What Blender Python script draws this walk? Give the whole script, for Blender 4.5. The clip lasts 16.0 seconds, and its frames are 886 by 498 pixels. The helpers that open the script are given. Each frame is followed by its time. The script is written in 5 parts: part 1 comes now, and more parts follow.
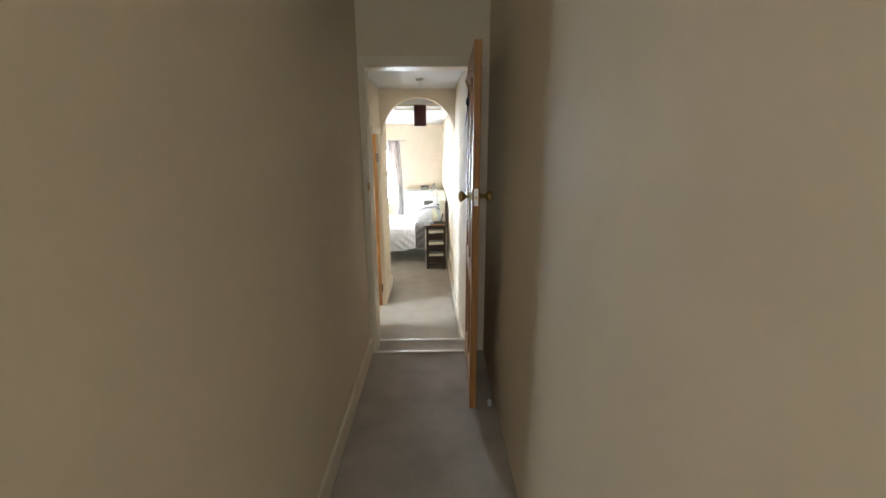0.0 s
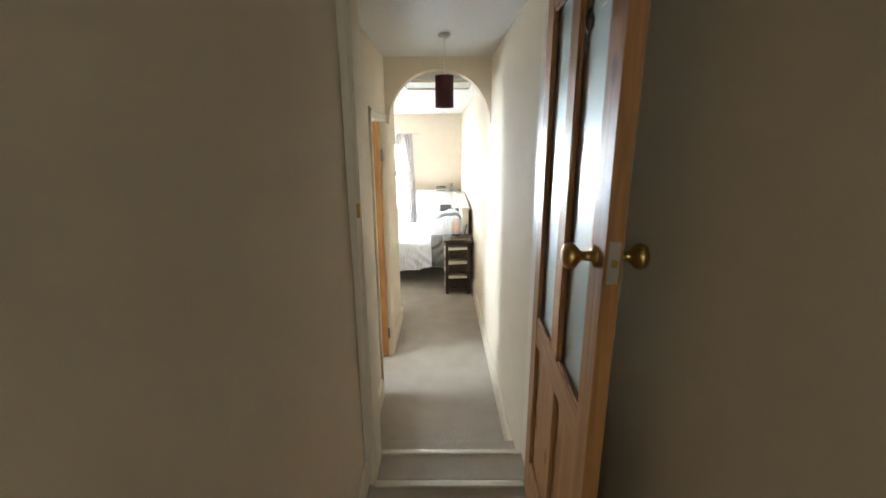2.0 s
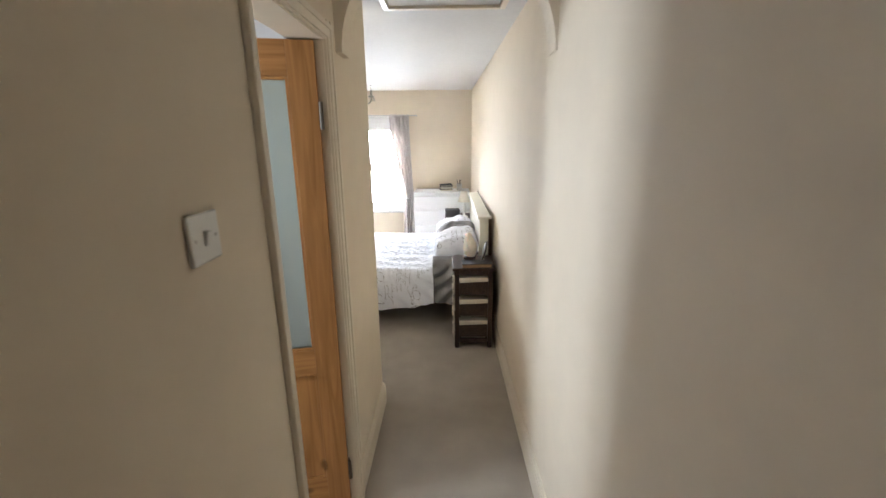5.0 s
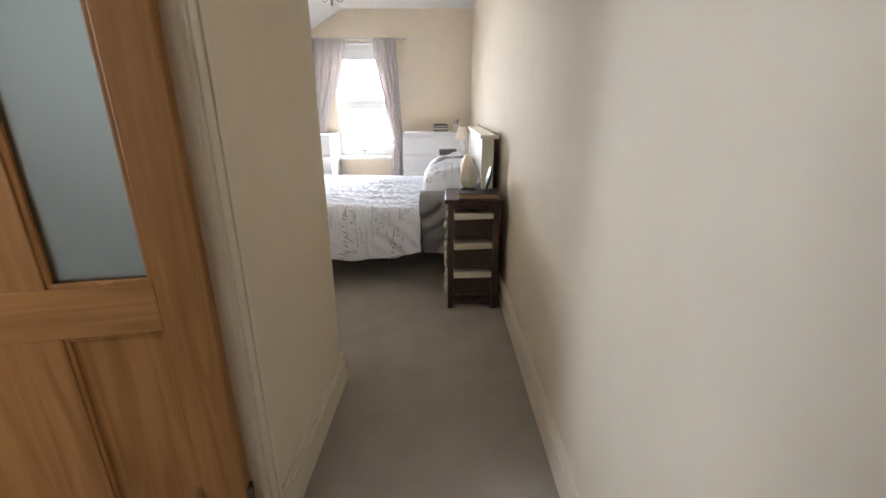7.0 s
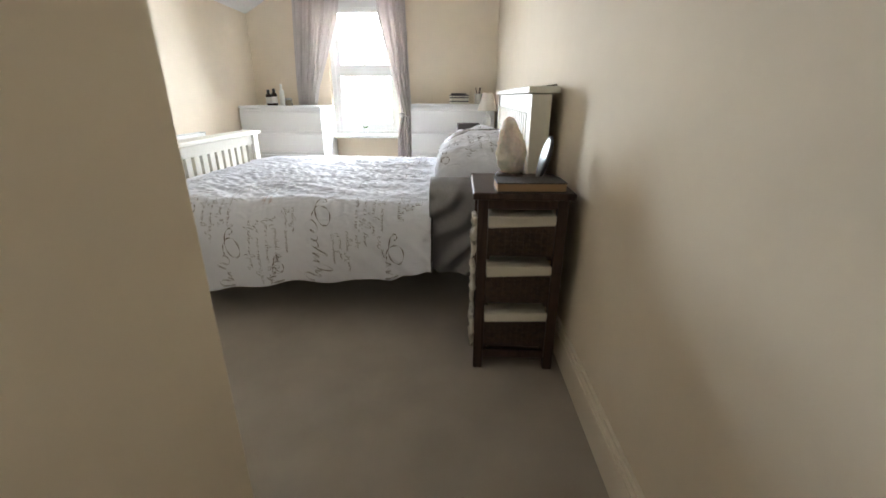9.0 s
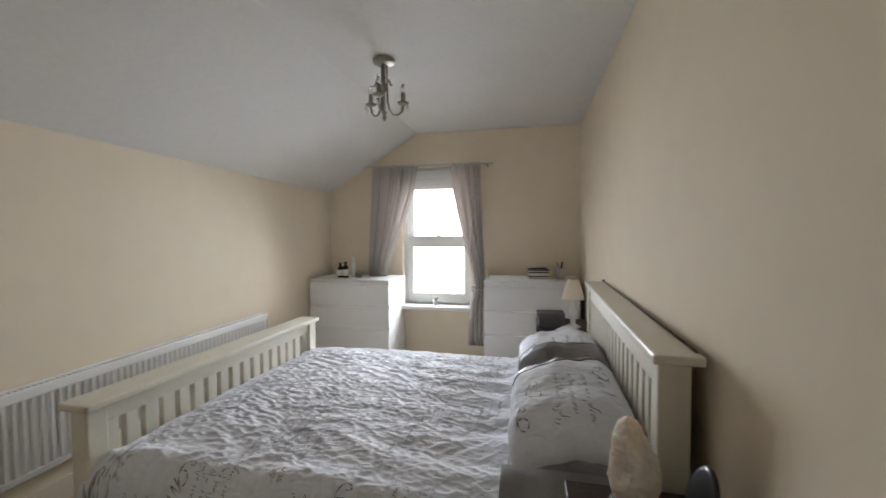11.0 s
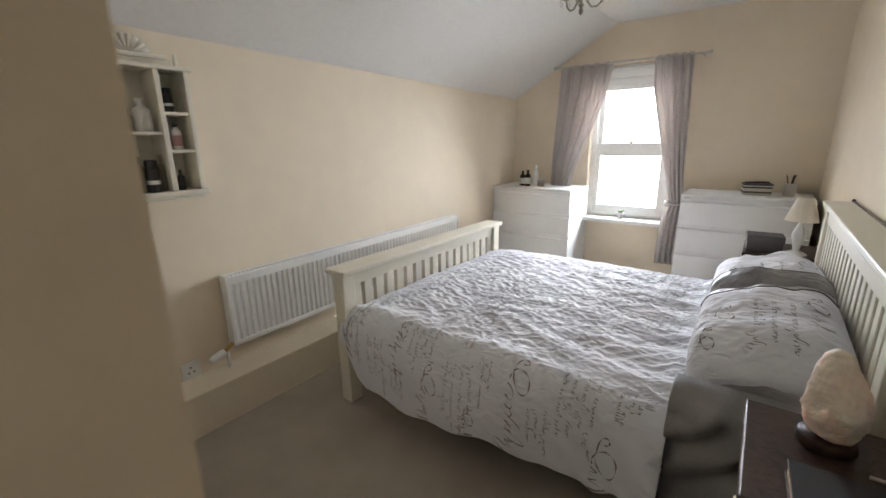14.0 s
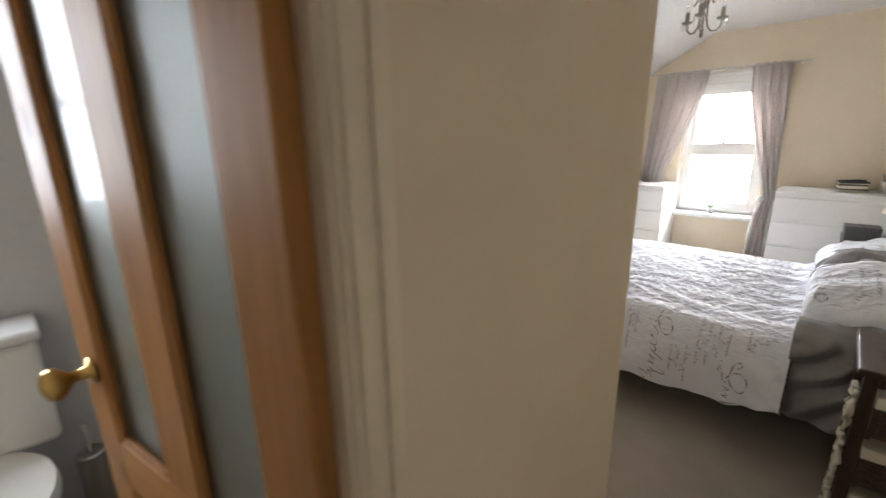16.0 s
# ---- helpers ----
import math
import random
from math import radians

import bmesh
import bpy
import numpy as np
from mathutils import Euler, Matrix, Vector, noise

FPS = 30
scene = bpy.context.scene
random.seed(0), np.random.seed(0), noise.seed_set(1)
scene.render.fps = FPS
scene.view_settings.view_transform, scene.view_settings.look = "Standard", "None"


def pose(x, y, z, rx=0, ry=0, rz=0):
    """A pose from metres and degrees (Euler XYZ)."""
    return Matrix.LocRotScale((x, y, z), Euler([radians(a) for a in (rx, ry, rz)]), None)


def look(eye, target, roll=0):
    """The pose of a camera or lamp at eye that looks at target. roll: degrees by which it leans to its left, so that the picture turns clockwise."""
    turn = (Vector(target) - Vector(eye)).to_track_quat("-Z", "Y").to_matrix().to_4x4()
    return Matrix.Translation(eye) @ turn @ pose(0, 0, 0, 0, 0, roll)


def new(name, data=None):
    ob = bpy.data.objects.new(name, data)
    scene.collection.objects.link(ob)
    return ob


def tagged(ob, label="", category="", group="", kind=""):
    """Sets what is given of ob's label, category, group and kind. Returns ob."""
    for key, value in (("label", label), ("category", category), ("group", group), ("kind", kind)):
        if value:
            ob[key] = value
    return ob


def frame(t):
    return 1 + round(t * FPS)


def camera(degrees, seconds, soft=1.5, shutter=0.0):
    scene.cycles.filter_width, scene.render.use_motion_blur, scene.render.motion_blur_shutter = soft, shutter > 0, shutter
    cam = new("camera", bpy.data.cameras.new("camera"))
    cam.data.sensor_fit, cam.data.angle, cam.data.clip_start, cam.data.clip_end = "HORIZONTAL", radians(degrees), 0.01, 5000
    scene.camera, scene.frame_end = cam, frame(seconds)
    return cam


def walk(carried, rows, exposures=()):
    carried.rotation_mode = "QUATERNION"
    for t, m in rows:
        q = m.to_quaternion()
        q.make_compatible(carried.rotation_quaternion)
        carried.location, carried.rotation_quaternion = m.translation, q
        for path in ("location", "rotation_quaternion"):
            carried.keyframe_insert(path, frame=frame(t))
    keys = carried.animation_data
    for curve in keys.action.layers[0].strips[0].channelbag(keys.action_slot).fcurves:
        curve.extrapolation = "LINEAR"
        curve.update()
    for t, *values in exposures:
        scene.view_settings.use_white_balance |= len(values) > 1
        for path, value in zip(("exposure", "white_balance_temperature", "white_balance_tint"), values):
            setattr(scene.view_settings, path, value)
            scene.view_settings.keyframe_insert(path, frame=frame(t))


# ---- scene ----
cam = camera(94.1, 16.0, shutter=0.4)
PATH = [
    (0, (0.445, 0.84, 1.831), (0.479, 2.78, 1.345), -0.2),
    (0.5, (0.427, 1.193, 1.83), (0.449, 3.129, 1.329), -0.1),
    (1, (0.366, 1.512, 1.832), (0.381, 3.445, 1.321), 0.0),
    (1.5, (0.333, 1.85, 1.827), (0.33, 3.785, 1.319), -0.1),
    (2, (0.315, 2.187, 1.813), (0.297, 4.121, 1.304), -0.4),
    (2.5, (0.27, 2.501, 1.807), (0.241, 4.434, 1.293), -0.6),
    (3, (0.213, 2.835, 1.8), (0.181, 4.767, 1.284), -0.5),
    (3.5, (0.211, 3.162, 1.781), (0.175, 5.094, 1.265), -0.5),
    (6, (0.288, 4.303, 1.429), (0.266, 6.229, 0.888), -0.3),
    (6.5, (0.269, 4.485, 1.29), (0.254, 6.398, 0.705), -0.0),
    (7, (0.297, 4.647, 1.139), (0.277, 6.543, 0.504), 0.0),
    (7.5, (0.286, 4.851, 1.007), (0.26, 6.734, 0.332), 0.1),
    (8, (0.274, 5.084, 0.919), (0.225, 6.954, 0.212), 0.3),
    (8.2, (0.272, 5.195, 0.888), (0.214, 7.063, 0.176), 0.3),
    (10.3, (0.192, 6.041, 1.219), (0.015, 8.001, 0.863), -0.6),
    (10.5, (0.2, 6.081, 1.256), (-0.023, 8.055, 1.028), -0.5),
    (11, (0.217, 6.188, 1.306), (-0.234, 8.134, 1.225), -0.3),
    (11.5, (0.222, 6.258, 1.304), (-0.538, 8.099, 1.124), -0.3),
    (12, (0.242, 6.289, 1.297), (-0.744, 7.994, 0.951), -0.7),
    (12.5, (0.273, 6.3, 1.299), (-0.824, 7.911, 0.851), -0.8),
    (13, (0.273, 6.296, 1.297), (-0.873, 7.861, 0.81), -0.9),
    (13.5, (0.254, 6.228, 1.299), (-0.914, 7.772, 0.8), -0.9),
    (14, (0.236, 6.074, 1.314), (-0.944, 7.607, 0.808), -0.9),
    (14.5, (0.224, 5.878, 1.336), (-0.963, 7.405, 0.827), -0.8),
    (15, (0.218, 5.649, 1.335), (-0.986, 7.161, 0.821), -0.9),
    (15.5, (0.208, 5.449, 1.357), (-1.044, 6.921, 0.841), -1.0),
    (16, (0.155, 5.245, 1.354), (-1.191, 6.636, 0.838), -0.9),
]
EXPOSURES = [
    (0.0, 2.25, 6050, 8), (1.5, 2.35, 6050, 5), (2.5, 2.15, 6050, 7), (3.7, 1.9, 6150, 12), (6.0, 1.1, 6150, 13), (7.0, 1.0, 6200, 15), (8.2, 1.0, 6200, 10),
    (10.5, -0.05, 6450, 12), (11.0, -0.25, 6450, 12), (12.0, -0.02, 6450, 12), (13.0, 0.1, 6450, 13), (14.5, 0.25, 6500, 13), (15.5, 0.5, 6550, 14), (16.0, 0.7, 6500, 14)]
walk(cam, [(t, look(eye, target, roll)) for t, eye, target, roll in PATH], EXPOSURES)

# ---------------------------------------------------------------- light
world = bpy.data.worlds.new("world")
scene.world = world
world.use_nodes = True
wn = world.node_tree
sky = wn.nodes.new("ShaderNodeTexSky")
sky.sky_type, sky.sun_disc = "NISHITA", False
sky.sun_elevation, sky.sun_rotation = radians(42), radians(140)
wn.links.new(sky.outputs[0], wn.nodes["Background"].inputs[0])
wn.nodes["Background"].inputs[1].default_value = 0.12


def lamp(name, kind, m, power, colour, **more):
    data = bpy.data.lights.new(name, kind)
    data.energy, data.color = power, colour
    for key, value in more.items():
        if key == "size":
            data.shape, data.size, data.size_y = "RECTANGLE", value[0], value[1]
        if key == "angle":
            data.angle = radians(value)
        if key == "spread":
            data.spread = radians(value)
    ob = new(name, data)
    ob.matrix_world = m
    return ob


# the sun stands high on the far side of the party wall
lamp("sun", "SUN", look((14, -16, 20), (0, 4, 0)), 3.0, (1.0, 0.95, 0.88), angle=0.6)
# sky light in the window openings
for z in (0.75, 1.09, 1.43, 1.77):
    lamp("bedroom_window_light", "AREA", look((-0.775, 10.42, z), (-0.765, 10.42 - math.cos(radians(25)), z - math.sin(radians(25)))), 22, (0.86, 0.93, 1.0), size=(0.68, 0.42), spread=130)
lamp("bathroom_window_light", "AREA", look((-1.93, 4.775, 1.5), (0.45, 4.95, 0.5)), 17, (0.84, 0.92, 1.0), size=(0.6, 0.85))
# fill light added at the back of the landing; the wall there has no window
lamp("landing_fill_light", "AREA", look((0.37, -1.19, 1.75), (0.37, 4.0, 1.2)), 6.3, (0.88, 0.92, 0.88), size=(0.7, 1.3))

# ---------------------------------------------------------------- materials
def material(name, colour, rough=0.6, metal=0.0, other=None, scale=6.0, amount=0.5, bump=0.0, bump_scale=80.0, stretch=(1, 1, 1), random_tint=0.0, spec=0.5):
    """Two-scale procedural surface: broad patches of a second colour, fine grain, and relief."""
    m = bpy.data.materials.new(name)
    m.use_nodes = True
    nt = m.node_tree
    b = nt.nodes["Principled BSDF"]
    b.inputs["Roughness"].default_value = rough
    b.inputs["Metallic"].default_value = metal
    b.inputs["Specular IOR Level"].default_value = spec
    co = nt.nodes.new("ShaderNodeTexCoord")
    mp = nt.nodes.new("ShaderNodeMapping")
    mp.inputs["Scale"].default_value = stretch
    nt.links.new(co.outputs["Object"], mp.inputs[0])
    big = nt.nodes.new("ShaderNodeTexNoise")
    big.inputs["Scale"].default_value, big.inputs["Detail"].default_value = scale, 6
    nt.links.new(mp.outputs[0], big.inputs["Vector"])
    fine = nt.nodes.new("ShaderNodeTexNoise")
    fine.inputs["Scale"].default_value, fine.inputs["Detail"].default_value = bump_scale, 4
    nt.links.new(mp.outputs[0], fine.inputs["Vector"])
    mix = nt.nodes.new("ShaderNodeMix")
    mix.data_type = "RGBA"
    other = other or tuple(c * 0.86 for c in colour)
    mix.inputs[6].default_value, mix.inputs[7].default_value = (*colour, 1), (*other, 1)
    ramp = nt.nodes.new("ShaderNodeMapRange")
    ramp.inputs[1].default_value, ramp.inputs[2].default_value = 0.35, 0.65
    ramp.inputs[3].default_value, ramp.inputs[4].default_value = 0.0, amount
    nt.links.new(big.outputs[0], ramp.inputs[0])
    nt.links.new(ramp.outputs[0], mix.inputs[0])
    out = mix.outputs[2]
    grain = nt.nodes.new("ShaderNodeMix")
    grain.data_type, grain.blend_type = "RGBA", "MULTIPLY"
    g = nt.nodes.new("ShaderNodeMapRange")
    g.inputs[1].default_value, g.inputs[2].default_value = 0.3, 0.7
    g.inputs[3].default_value, g.inputs[4].default_value = 1 - 0.25 * amount, 1.0
    nt.links.new(fine.outputs[0], g.inputs[0])
    grain.inputs[0].default_value = 1
    nt.links.new(out, grain.inputs[6])
    nt.links.new(g.outputs[0], grain.inputs[7])
    out = grain.outputs[2]
    if random_tint:
        info = nt.nodes.new("ShaderNodeObjectInfo")
        hsv = nt.nodes.new("ShaderNodeHueSaturation")
        r = nt.nodes.new("ShaderNodeMapRange")
        r.inputs[3].default_value, r.inputs[4].default_value = 1 - random_tint, 1 + random_tint
        nt.links.new(info.outputs["Random"], r.inputs[0])
        nt.links.new(r.outputs[0], hsv.inputs["Value"])
        nt.links.new(out, hsv.inputs["Color"])
        out = hsv.outputs[0]
    nt.links.new(out, b.inputs["Base Color"])
    if bump:
        bp = nt.nodes.new("ShaderNodeBump")
        bp.inputs["Strength"].default_value, bp.inputs["Distance"].default_value = bump, 0.004
        nt.links.new(fine.outputs[0], bp.inputs["Height"])
        nt.links.new(bp.outputs[0], b.inputs["Normal"])
    return m


def wood(name, light, dark, rough=0.45, axis="z", knots=True, ring=9.0):
    """Sawn timber: stretched grain along one axis, darker rings and a few knots."""
    m = bpy.data.materials.new(name)
    m.use_nodes = True
    nt = m.node_tree
    b = nt.nodes["Principled BSDF"]
    b.inputs["Roughness"].default_value = rough
    b.inputs["Specular IOR Level"].default_value = 0.3
    co = nt.nodes.new("ShaderNodeTexCoord")
    mp = nt.nodes.new("ShaderNodeMapping")
    k = 0.06
    mp.inputs["Scale"].default_value = {"z": (1, 1, k), "x": (k, 1, 1), "y": (1, k, 1)}[axis]
    nt.links.new(co.outputs["Object"], mp.inputs[0])
    n = nt.nodes.new("ShaderNodeTexNoise")
    n.inputs["Scale"].default_value, n.inputs["Detail"].default_value, n.inputs["Distortion"].default_value = ring * 3, 8, 1.4
    nt.links.new(mp.outputs[0], n.inputs["Vector"])
    r = nt.nodes.new("ShaderNodeValToRGB")
    r.color_ramp.elements[0].position, r.color_ramp.elements[0].color = 0.32, (*dark, 1)
    r.color_ramp.elements[1].position, r.color_ramp.elements[1].color = 0.62, (*light, 1)
    nt.links.new(n.outputs[0], r.inputs[0])
    out = r.outputs[0]
    if knots:
        v = nt.nodes.new("ShaderNodeTexVoronoi")
        v.inputs["Scale"].default_value = 6.0
        mk = nt.nodes.new("ShaderNodeMapping")
        mk.inputs["Scale"].default_value = {"z": (1, 1, 0.55), "x": (0.55, 1, 1), "y": (1, 0.55, 1)}[axis]
        nt.links.new(co.outputs["Object"], mk.inputs[0])
        nt.links.new(mk.outputs[0], v.inputs["Vector"])
        kr = nt.nodes.new("ShaderNodeMapRange")
        kr.inputs[1].default_value, kr.inputs[2].default_value = 0.07, 0.13
        kr.inputs[3].default_value, kr.inputs[4].default_value = 0.75, 0.0
        nt.links.new(v.outputs["Distance"], kr.inputs[0])
        mx = nt.nodes.new("ShaderNodeMix")
        mx.data_type = "RGBA"
        mx.inputs[7].default_value = (*[c * 0.4 for c in dark], 1)
        nt.links.new(kr.outputs[0], mx.inputs[0])
        nt.links.new(out, mx.inputs[6])
        out = mx.outputs[2]
    nt.links.new(out, b.inputs["Base Color"])
    bp = nt.nodes.new("ShaderNodeBump")
    bp.inputs["Strength"].default_value, bp.inputs["Distance"].default_value = 0.15, 0.002
    nt.links.new(n.outputs[0], bp.inputs["Height"])
    nt.links.new(bp.outputs[0], b.inputs["Normal"])
    return m


def glass(name, colour, rough, transmission=1.0):
    m = bpy.data.materials.new(name)
    m.use_nodes = True
    b = m.node_tree.nodes["Principled BSDF"]
    b.inputs["Base Color"].default_value = (*colour, 1)
    b.inputs["Roughness"].default_value = rough
    b.inputs["Transmission Weight"].default_value = transmission
    b.inputs["IOR"].default_value = 1.45
    return m


CREAM = material("cream_wall_paint", (0.785, 0.682, 0.535), 0.8, other=(0.745, 0.64, 0.495), scale=1.1, amount=0.14, bump=0.3, bump_scale=7, spec=0.08)
CEILING = material("white_ceiling_paint", (0.68, 0.66, 0.63), 0.85, scale=1.5, amount=0.2, bump=0.08, bump_scale=40, spec=0.2)
TRIM = material("cream_gloss_paint", (0.79, 0.70, 0.56), 0.5, scale=4, amount=0.10, bump=0.03, bump_scale=30)
WHITE = material("white_gloss_paint", (0.80, 0.79, 0.76), 0.35, scale=5, amount=0.15, bump=0.03, bump_scale=40)
CARPET = material("taupe_cut_pile_carpet", (0.50, 0.44, 0.365), 0.95, other=(0.415, 0.36, 0.295), scale=5, amount=0.6, bump=1.0, bump_scale=420, spec=0.1)
CARPET_DARK = material("dark_brown_grey_carpet", (0.57, 0.51, 0.44), 0.95, other=(0.41, 0.365, 0.31), scale=4, amount=0.8, bump=1.0, bump_scale=420, spec=0.1)
PINE = wood("waxed_pine", (0.45, 0.222, 0.074), (0.30, 0.135, 0.042), 0.5)
PINE_X = wood("waxed_pine_rail", (0.45, 0.222, 0.074), (0.30, 0.135, 0.042), 0.5, axis="x")
DARKWOOD = wood("dark_stained_wood", (0.060, 0.034, 0.024), (0.030, 0.016, 0.011), 0.4, knots=False, ring=14)
BRASS = material("aged_brass", (0.55, 0.38, 0.14), 0.28, 1.0, scale=20, amount=0.4)
STEEL = material("brushed_steel", (0.62, 0.60, 0.57), 0.3, 1.0, scale=30, amount=0.2)
IRON = material("dark_worn_steel", (0.16, 0.13, 0.10), 0.5, 0.7, scale=60, amount=0.6)
FROST = glass("frosted_glass", (0.50, 0.56, 0.51), 0.42)
fb = FROST.node_tree.nodes["Principled BSDF"]
fb.inputs["Specular IOR Level"].default_value = 0.2
fb.inputs["Coat Weight"].default_value, fb.inputs["Coat Roughness"].default_value = 0.22, 0.05
PANE = glass("clear_glass", (1, 1, 1), 0.0)
CREAMWOOD = material("cream_painted_wood", (0.72, 0.68, 0.57), 0.4, scale=6, amount=0.2, bump=0.04, bump_scale=50)
LAMINATE = material("white_laminate", (0.80, 0.80, 0.79), 0.35, scale=8, amount=0.08)
PLASTIC = material("white_plastic", (0.78, 0.77, 0.73), 0.3, scale=10, amount=0.1)
CERAMIC = material("white_ceramic", (0.82, 0.82, 0.80), 0.08, scale=4, amount=0.05)
CURTAIN = material("grey_taupe_curtain", (0.62, 0.585, 0.56), 0.85, other=(0.56, 0.525, 0.50), scale=30, amount=0.5, bump=0.4, bump_scale=500, stretch=(1, 1, 0.2))
# the curtain cloth lets some daylight through
cnt = CURTAIN.node_tree
pb, tr, mx = cnt.nodes["Principled BSDF"], cnt.nodes.new("ShaderNodeBsdfTranslucent"), cnt.nodes.new("ShaderNodeMixShader")
tr.inputs[0].default_value = (0.63, 0.565, 0.53, 1)
mx.inputs[0].default_value = 0.42
cnt.links.new(pb.outputs[0], mx.inputs[1])
cnt.links.new(tr.outputs[0], mx.inputs[2])
cnt.links.new(mx.outputs[0], cnt.nodes["Material Output"].inputs[0])
BATHTILE = material("blue_grey_bathroom_wall", (0.60, 0.60, 0.605), 0.35, scale=3, amount=0.2, bump=0.05, bump_scale=30)
BURGUNDY = material("burgundy_fabric_shade", (0.075, 0.012, 0.016), 0.7, scale=40, amount=0.4, bump=0.3, bump_scale=300)
LINEN = material("white_cotton_duvet", (0.75, 0.755, 0.805), 0.85, scale=3, amount=0.1, bump=0.25, bump_scale=300)


def crinkle(m, scale, strength, stretch=(1, 1, 1)):
    """Adds sharp small creases to a cloth."""
    nt = m.node_tree
    b = nt.nodes["Principled BSDF"]
    co, mp = nt.nodes.new("ShaderNodeTexCoord"), nt.nodes.new("ShaderNodeMapping")
    mp.inputs["Scale"].default_value = stretch
    n = nt.nodes.new("ShaderNodeTexNoise")
    n.noise_type = "RIDGED_MULTIFRACTAL"
    n.inputs["Scale"].default_value, n.inputs["Detail"].default_value, n.inputs["Distortion"].default_value = scale, 3, 0.8
    bp = nt.nodes.new("ShaderNodeBump")
    bp.inputs["Strength"].default_value, bp.inputs["Distance"].default_value = strength, 0.006
    nt.links.new(co.outputs["Object"], mp.inputs[0])
    nt.links.new(mp.outputs[0], n.inputs["Vector"])
    nt.links.new(n.outputs[0], bp.inputs["Height"])
    old = b.inputs["Normal"].links[0].from_socket
    nt.links.new(old, bp.inputs["Normal"])
    nt.links.new(bp.outputs[0], b.inputs["Normal"])


crinkle(LINEN, 26.0, 0.75, (0.7, 1.2, 1.0))
GREYCLOTH = material("grey_patterned_cotton", (0.19, 0.175, 0.175), 0.42, other=(0.30, 0.285, 0.28), scale=5, amount=1.0, bump=0.2, bump_scale=300, stretch=(1.6, 1.0, 0.6))
crinkle(GREYCLOTH, 6.0, 0.7, (1.0, 1.0, 0.5))
BLACK = material("black_plastic", (0.012, 0.012, 0.013), 0.3, scale=20, amount=0.2)


# ---------------------------------------------------------------- mesh tools
def slab(bm, x0, x1, y0, y1, z0, z1, bevel=0.0):
    """Adds a box, its edges rounded."""
    r = bmesh.ops.create_cube(bm, size=1)
    vs = r["verts"]
    for v in vs:
        v.co = Vector((x0 + (v.co.x + 0.5) * (x1 - x0), y0 + (v.co.y + 0.5) * (y1 - y0), z0 + (v.co.z + 0.5) * (z1 - z0)))
    if bevel:
        es = list({e for v in vs for e in v.link_edges})
        bmesh.ops.bevel(bm, geom=es, offset=bevel, segments=2, affect="EDGES", profile=0.5)
    return bm


def block(x0, x1, y0, y1, z0, z1, bevel=0.0):
    return slab(bmesh.new(), x0, x1, y0, y1, z0, z1, bevel)


def lathe(profile, n=24, bm=None, at=(0, 0, 0), axis="z"):
    """A turned shape from (radius, height) pairs."""
    bm = bm or bmesh.new()
    rings = []
    for r, h in profile:
        ring = []
        for i in range(n):
            a = 2 * math.pi * i / n
            p = Vector((max(r, 0.0004) * math.cos(a), max(r, 0.0004) * math.sin(a), h))
            if axis == "x":
                p = Vector((p.z, p.x, p.y))
            if axis == "y":
                p = Vector((p.y, p.z, p.x))
            ring.append(bm.verts.new(p + Vector(at)))
        rings.append(ring)
    for a, b in zip(rings, rings[1:]):
        for i in range(n):
            bm.faces.new((a[i], a[(i + 1) % n], b[(i + 1) % n], b[i]))
    bm.faces.new(list(reversed(rings[0])))
    bm.faces.new(rings[-1])
    return bm


def tube(points, radius, n=8, bm=None):
    """A round bar along a line of points; radius may be one number or one for each point."""
    bm = bm or bmesh.new()
    pts = [Vector(p) for p in points]
    rad = radius if isinstance(radius, (list, tuple)) else [radius] * len(pts)
    rings = []
    for i, p in enumerate(pts):
        d = (pts[min(i + 1, len(pts) - 1)] - pts[max(i - 1, 0)]).normalized()
        q = d.to_track_quat("Z", "Y")
        rings.append([bm.verts.new(p + q @ Vector((rad[i] * math.cos(2 * math.pi * k / n), rad[i] * math.sin(2 * math.pi * k / n), 0))) for k in range(n)])
    for a, b in zip(rings, rings[1:]):
        for i in range(n):
            bm.faces.new((a[i], a[(i + 1) % n], b[(i + 1) % n], b[i]))
    bm.faces.new(list(reversed(rings[0])))
    bm.faces.new(rings[-1])
    return bm


def prism(outline, axis, lo, hi, bm=None):
    """Pushes a flat outline through from lo to hi along an axis; the outline is given in the other two, in order."""
    bm = bm or bmesh.new()

    def at(p, h):
        return {"x": (h, p[0], p[1]), "y": (p[0], h, p[1]), "z": (p[0], p[1], h)}[axis]
    a = [bm.verts.new(at(p, lo)) for p in outline]
    b = [bm.verts.new(at(p, hi)) for p in outline]
    bm.faces.new(a)
    bm.faces.new(list(reversed(b)))
    for i in range(len(a)):
        j = (i + 1) % len(a)
        bm.faces.new((a[i], b[i], b[j], a[j]))
    return bm


def finish(bm, name, mat, smooth=False):
    bmesh.ops.recalc_face_normals(bm, faces=bm.faces)
    me = bpy.data.meshes.new(name)
    bm.to_mesh(me)
    bm.free()
    me.materials.append(mat)
    if smooth:
        for p in me.polygons:
            p.use_smooth = True
    return me


def thing(name, label, category, m=None, group=""):
    ob = new(name)
    ob.empty_display_size = 0.1
    if m is not None:
        ob.matrix_world = m
    return tagged(ob, label, category, group)


def part(name, bm, mat, parent, label="", smooth=False):
    ob = new(name, finish(bm, name, mat, smooth))
    ob.parent = parent
    if label:
        tagged(ob, label)
    return ob


def single(name, bm, mat, label, category, group="", smooth=False, m=None):
    ob = new(name, finish(bm, name, mat, smooth))
    if m is not None:
        ob.matrix_world = m
    return tagged(ob, label, category, group)


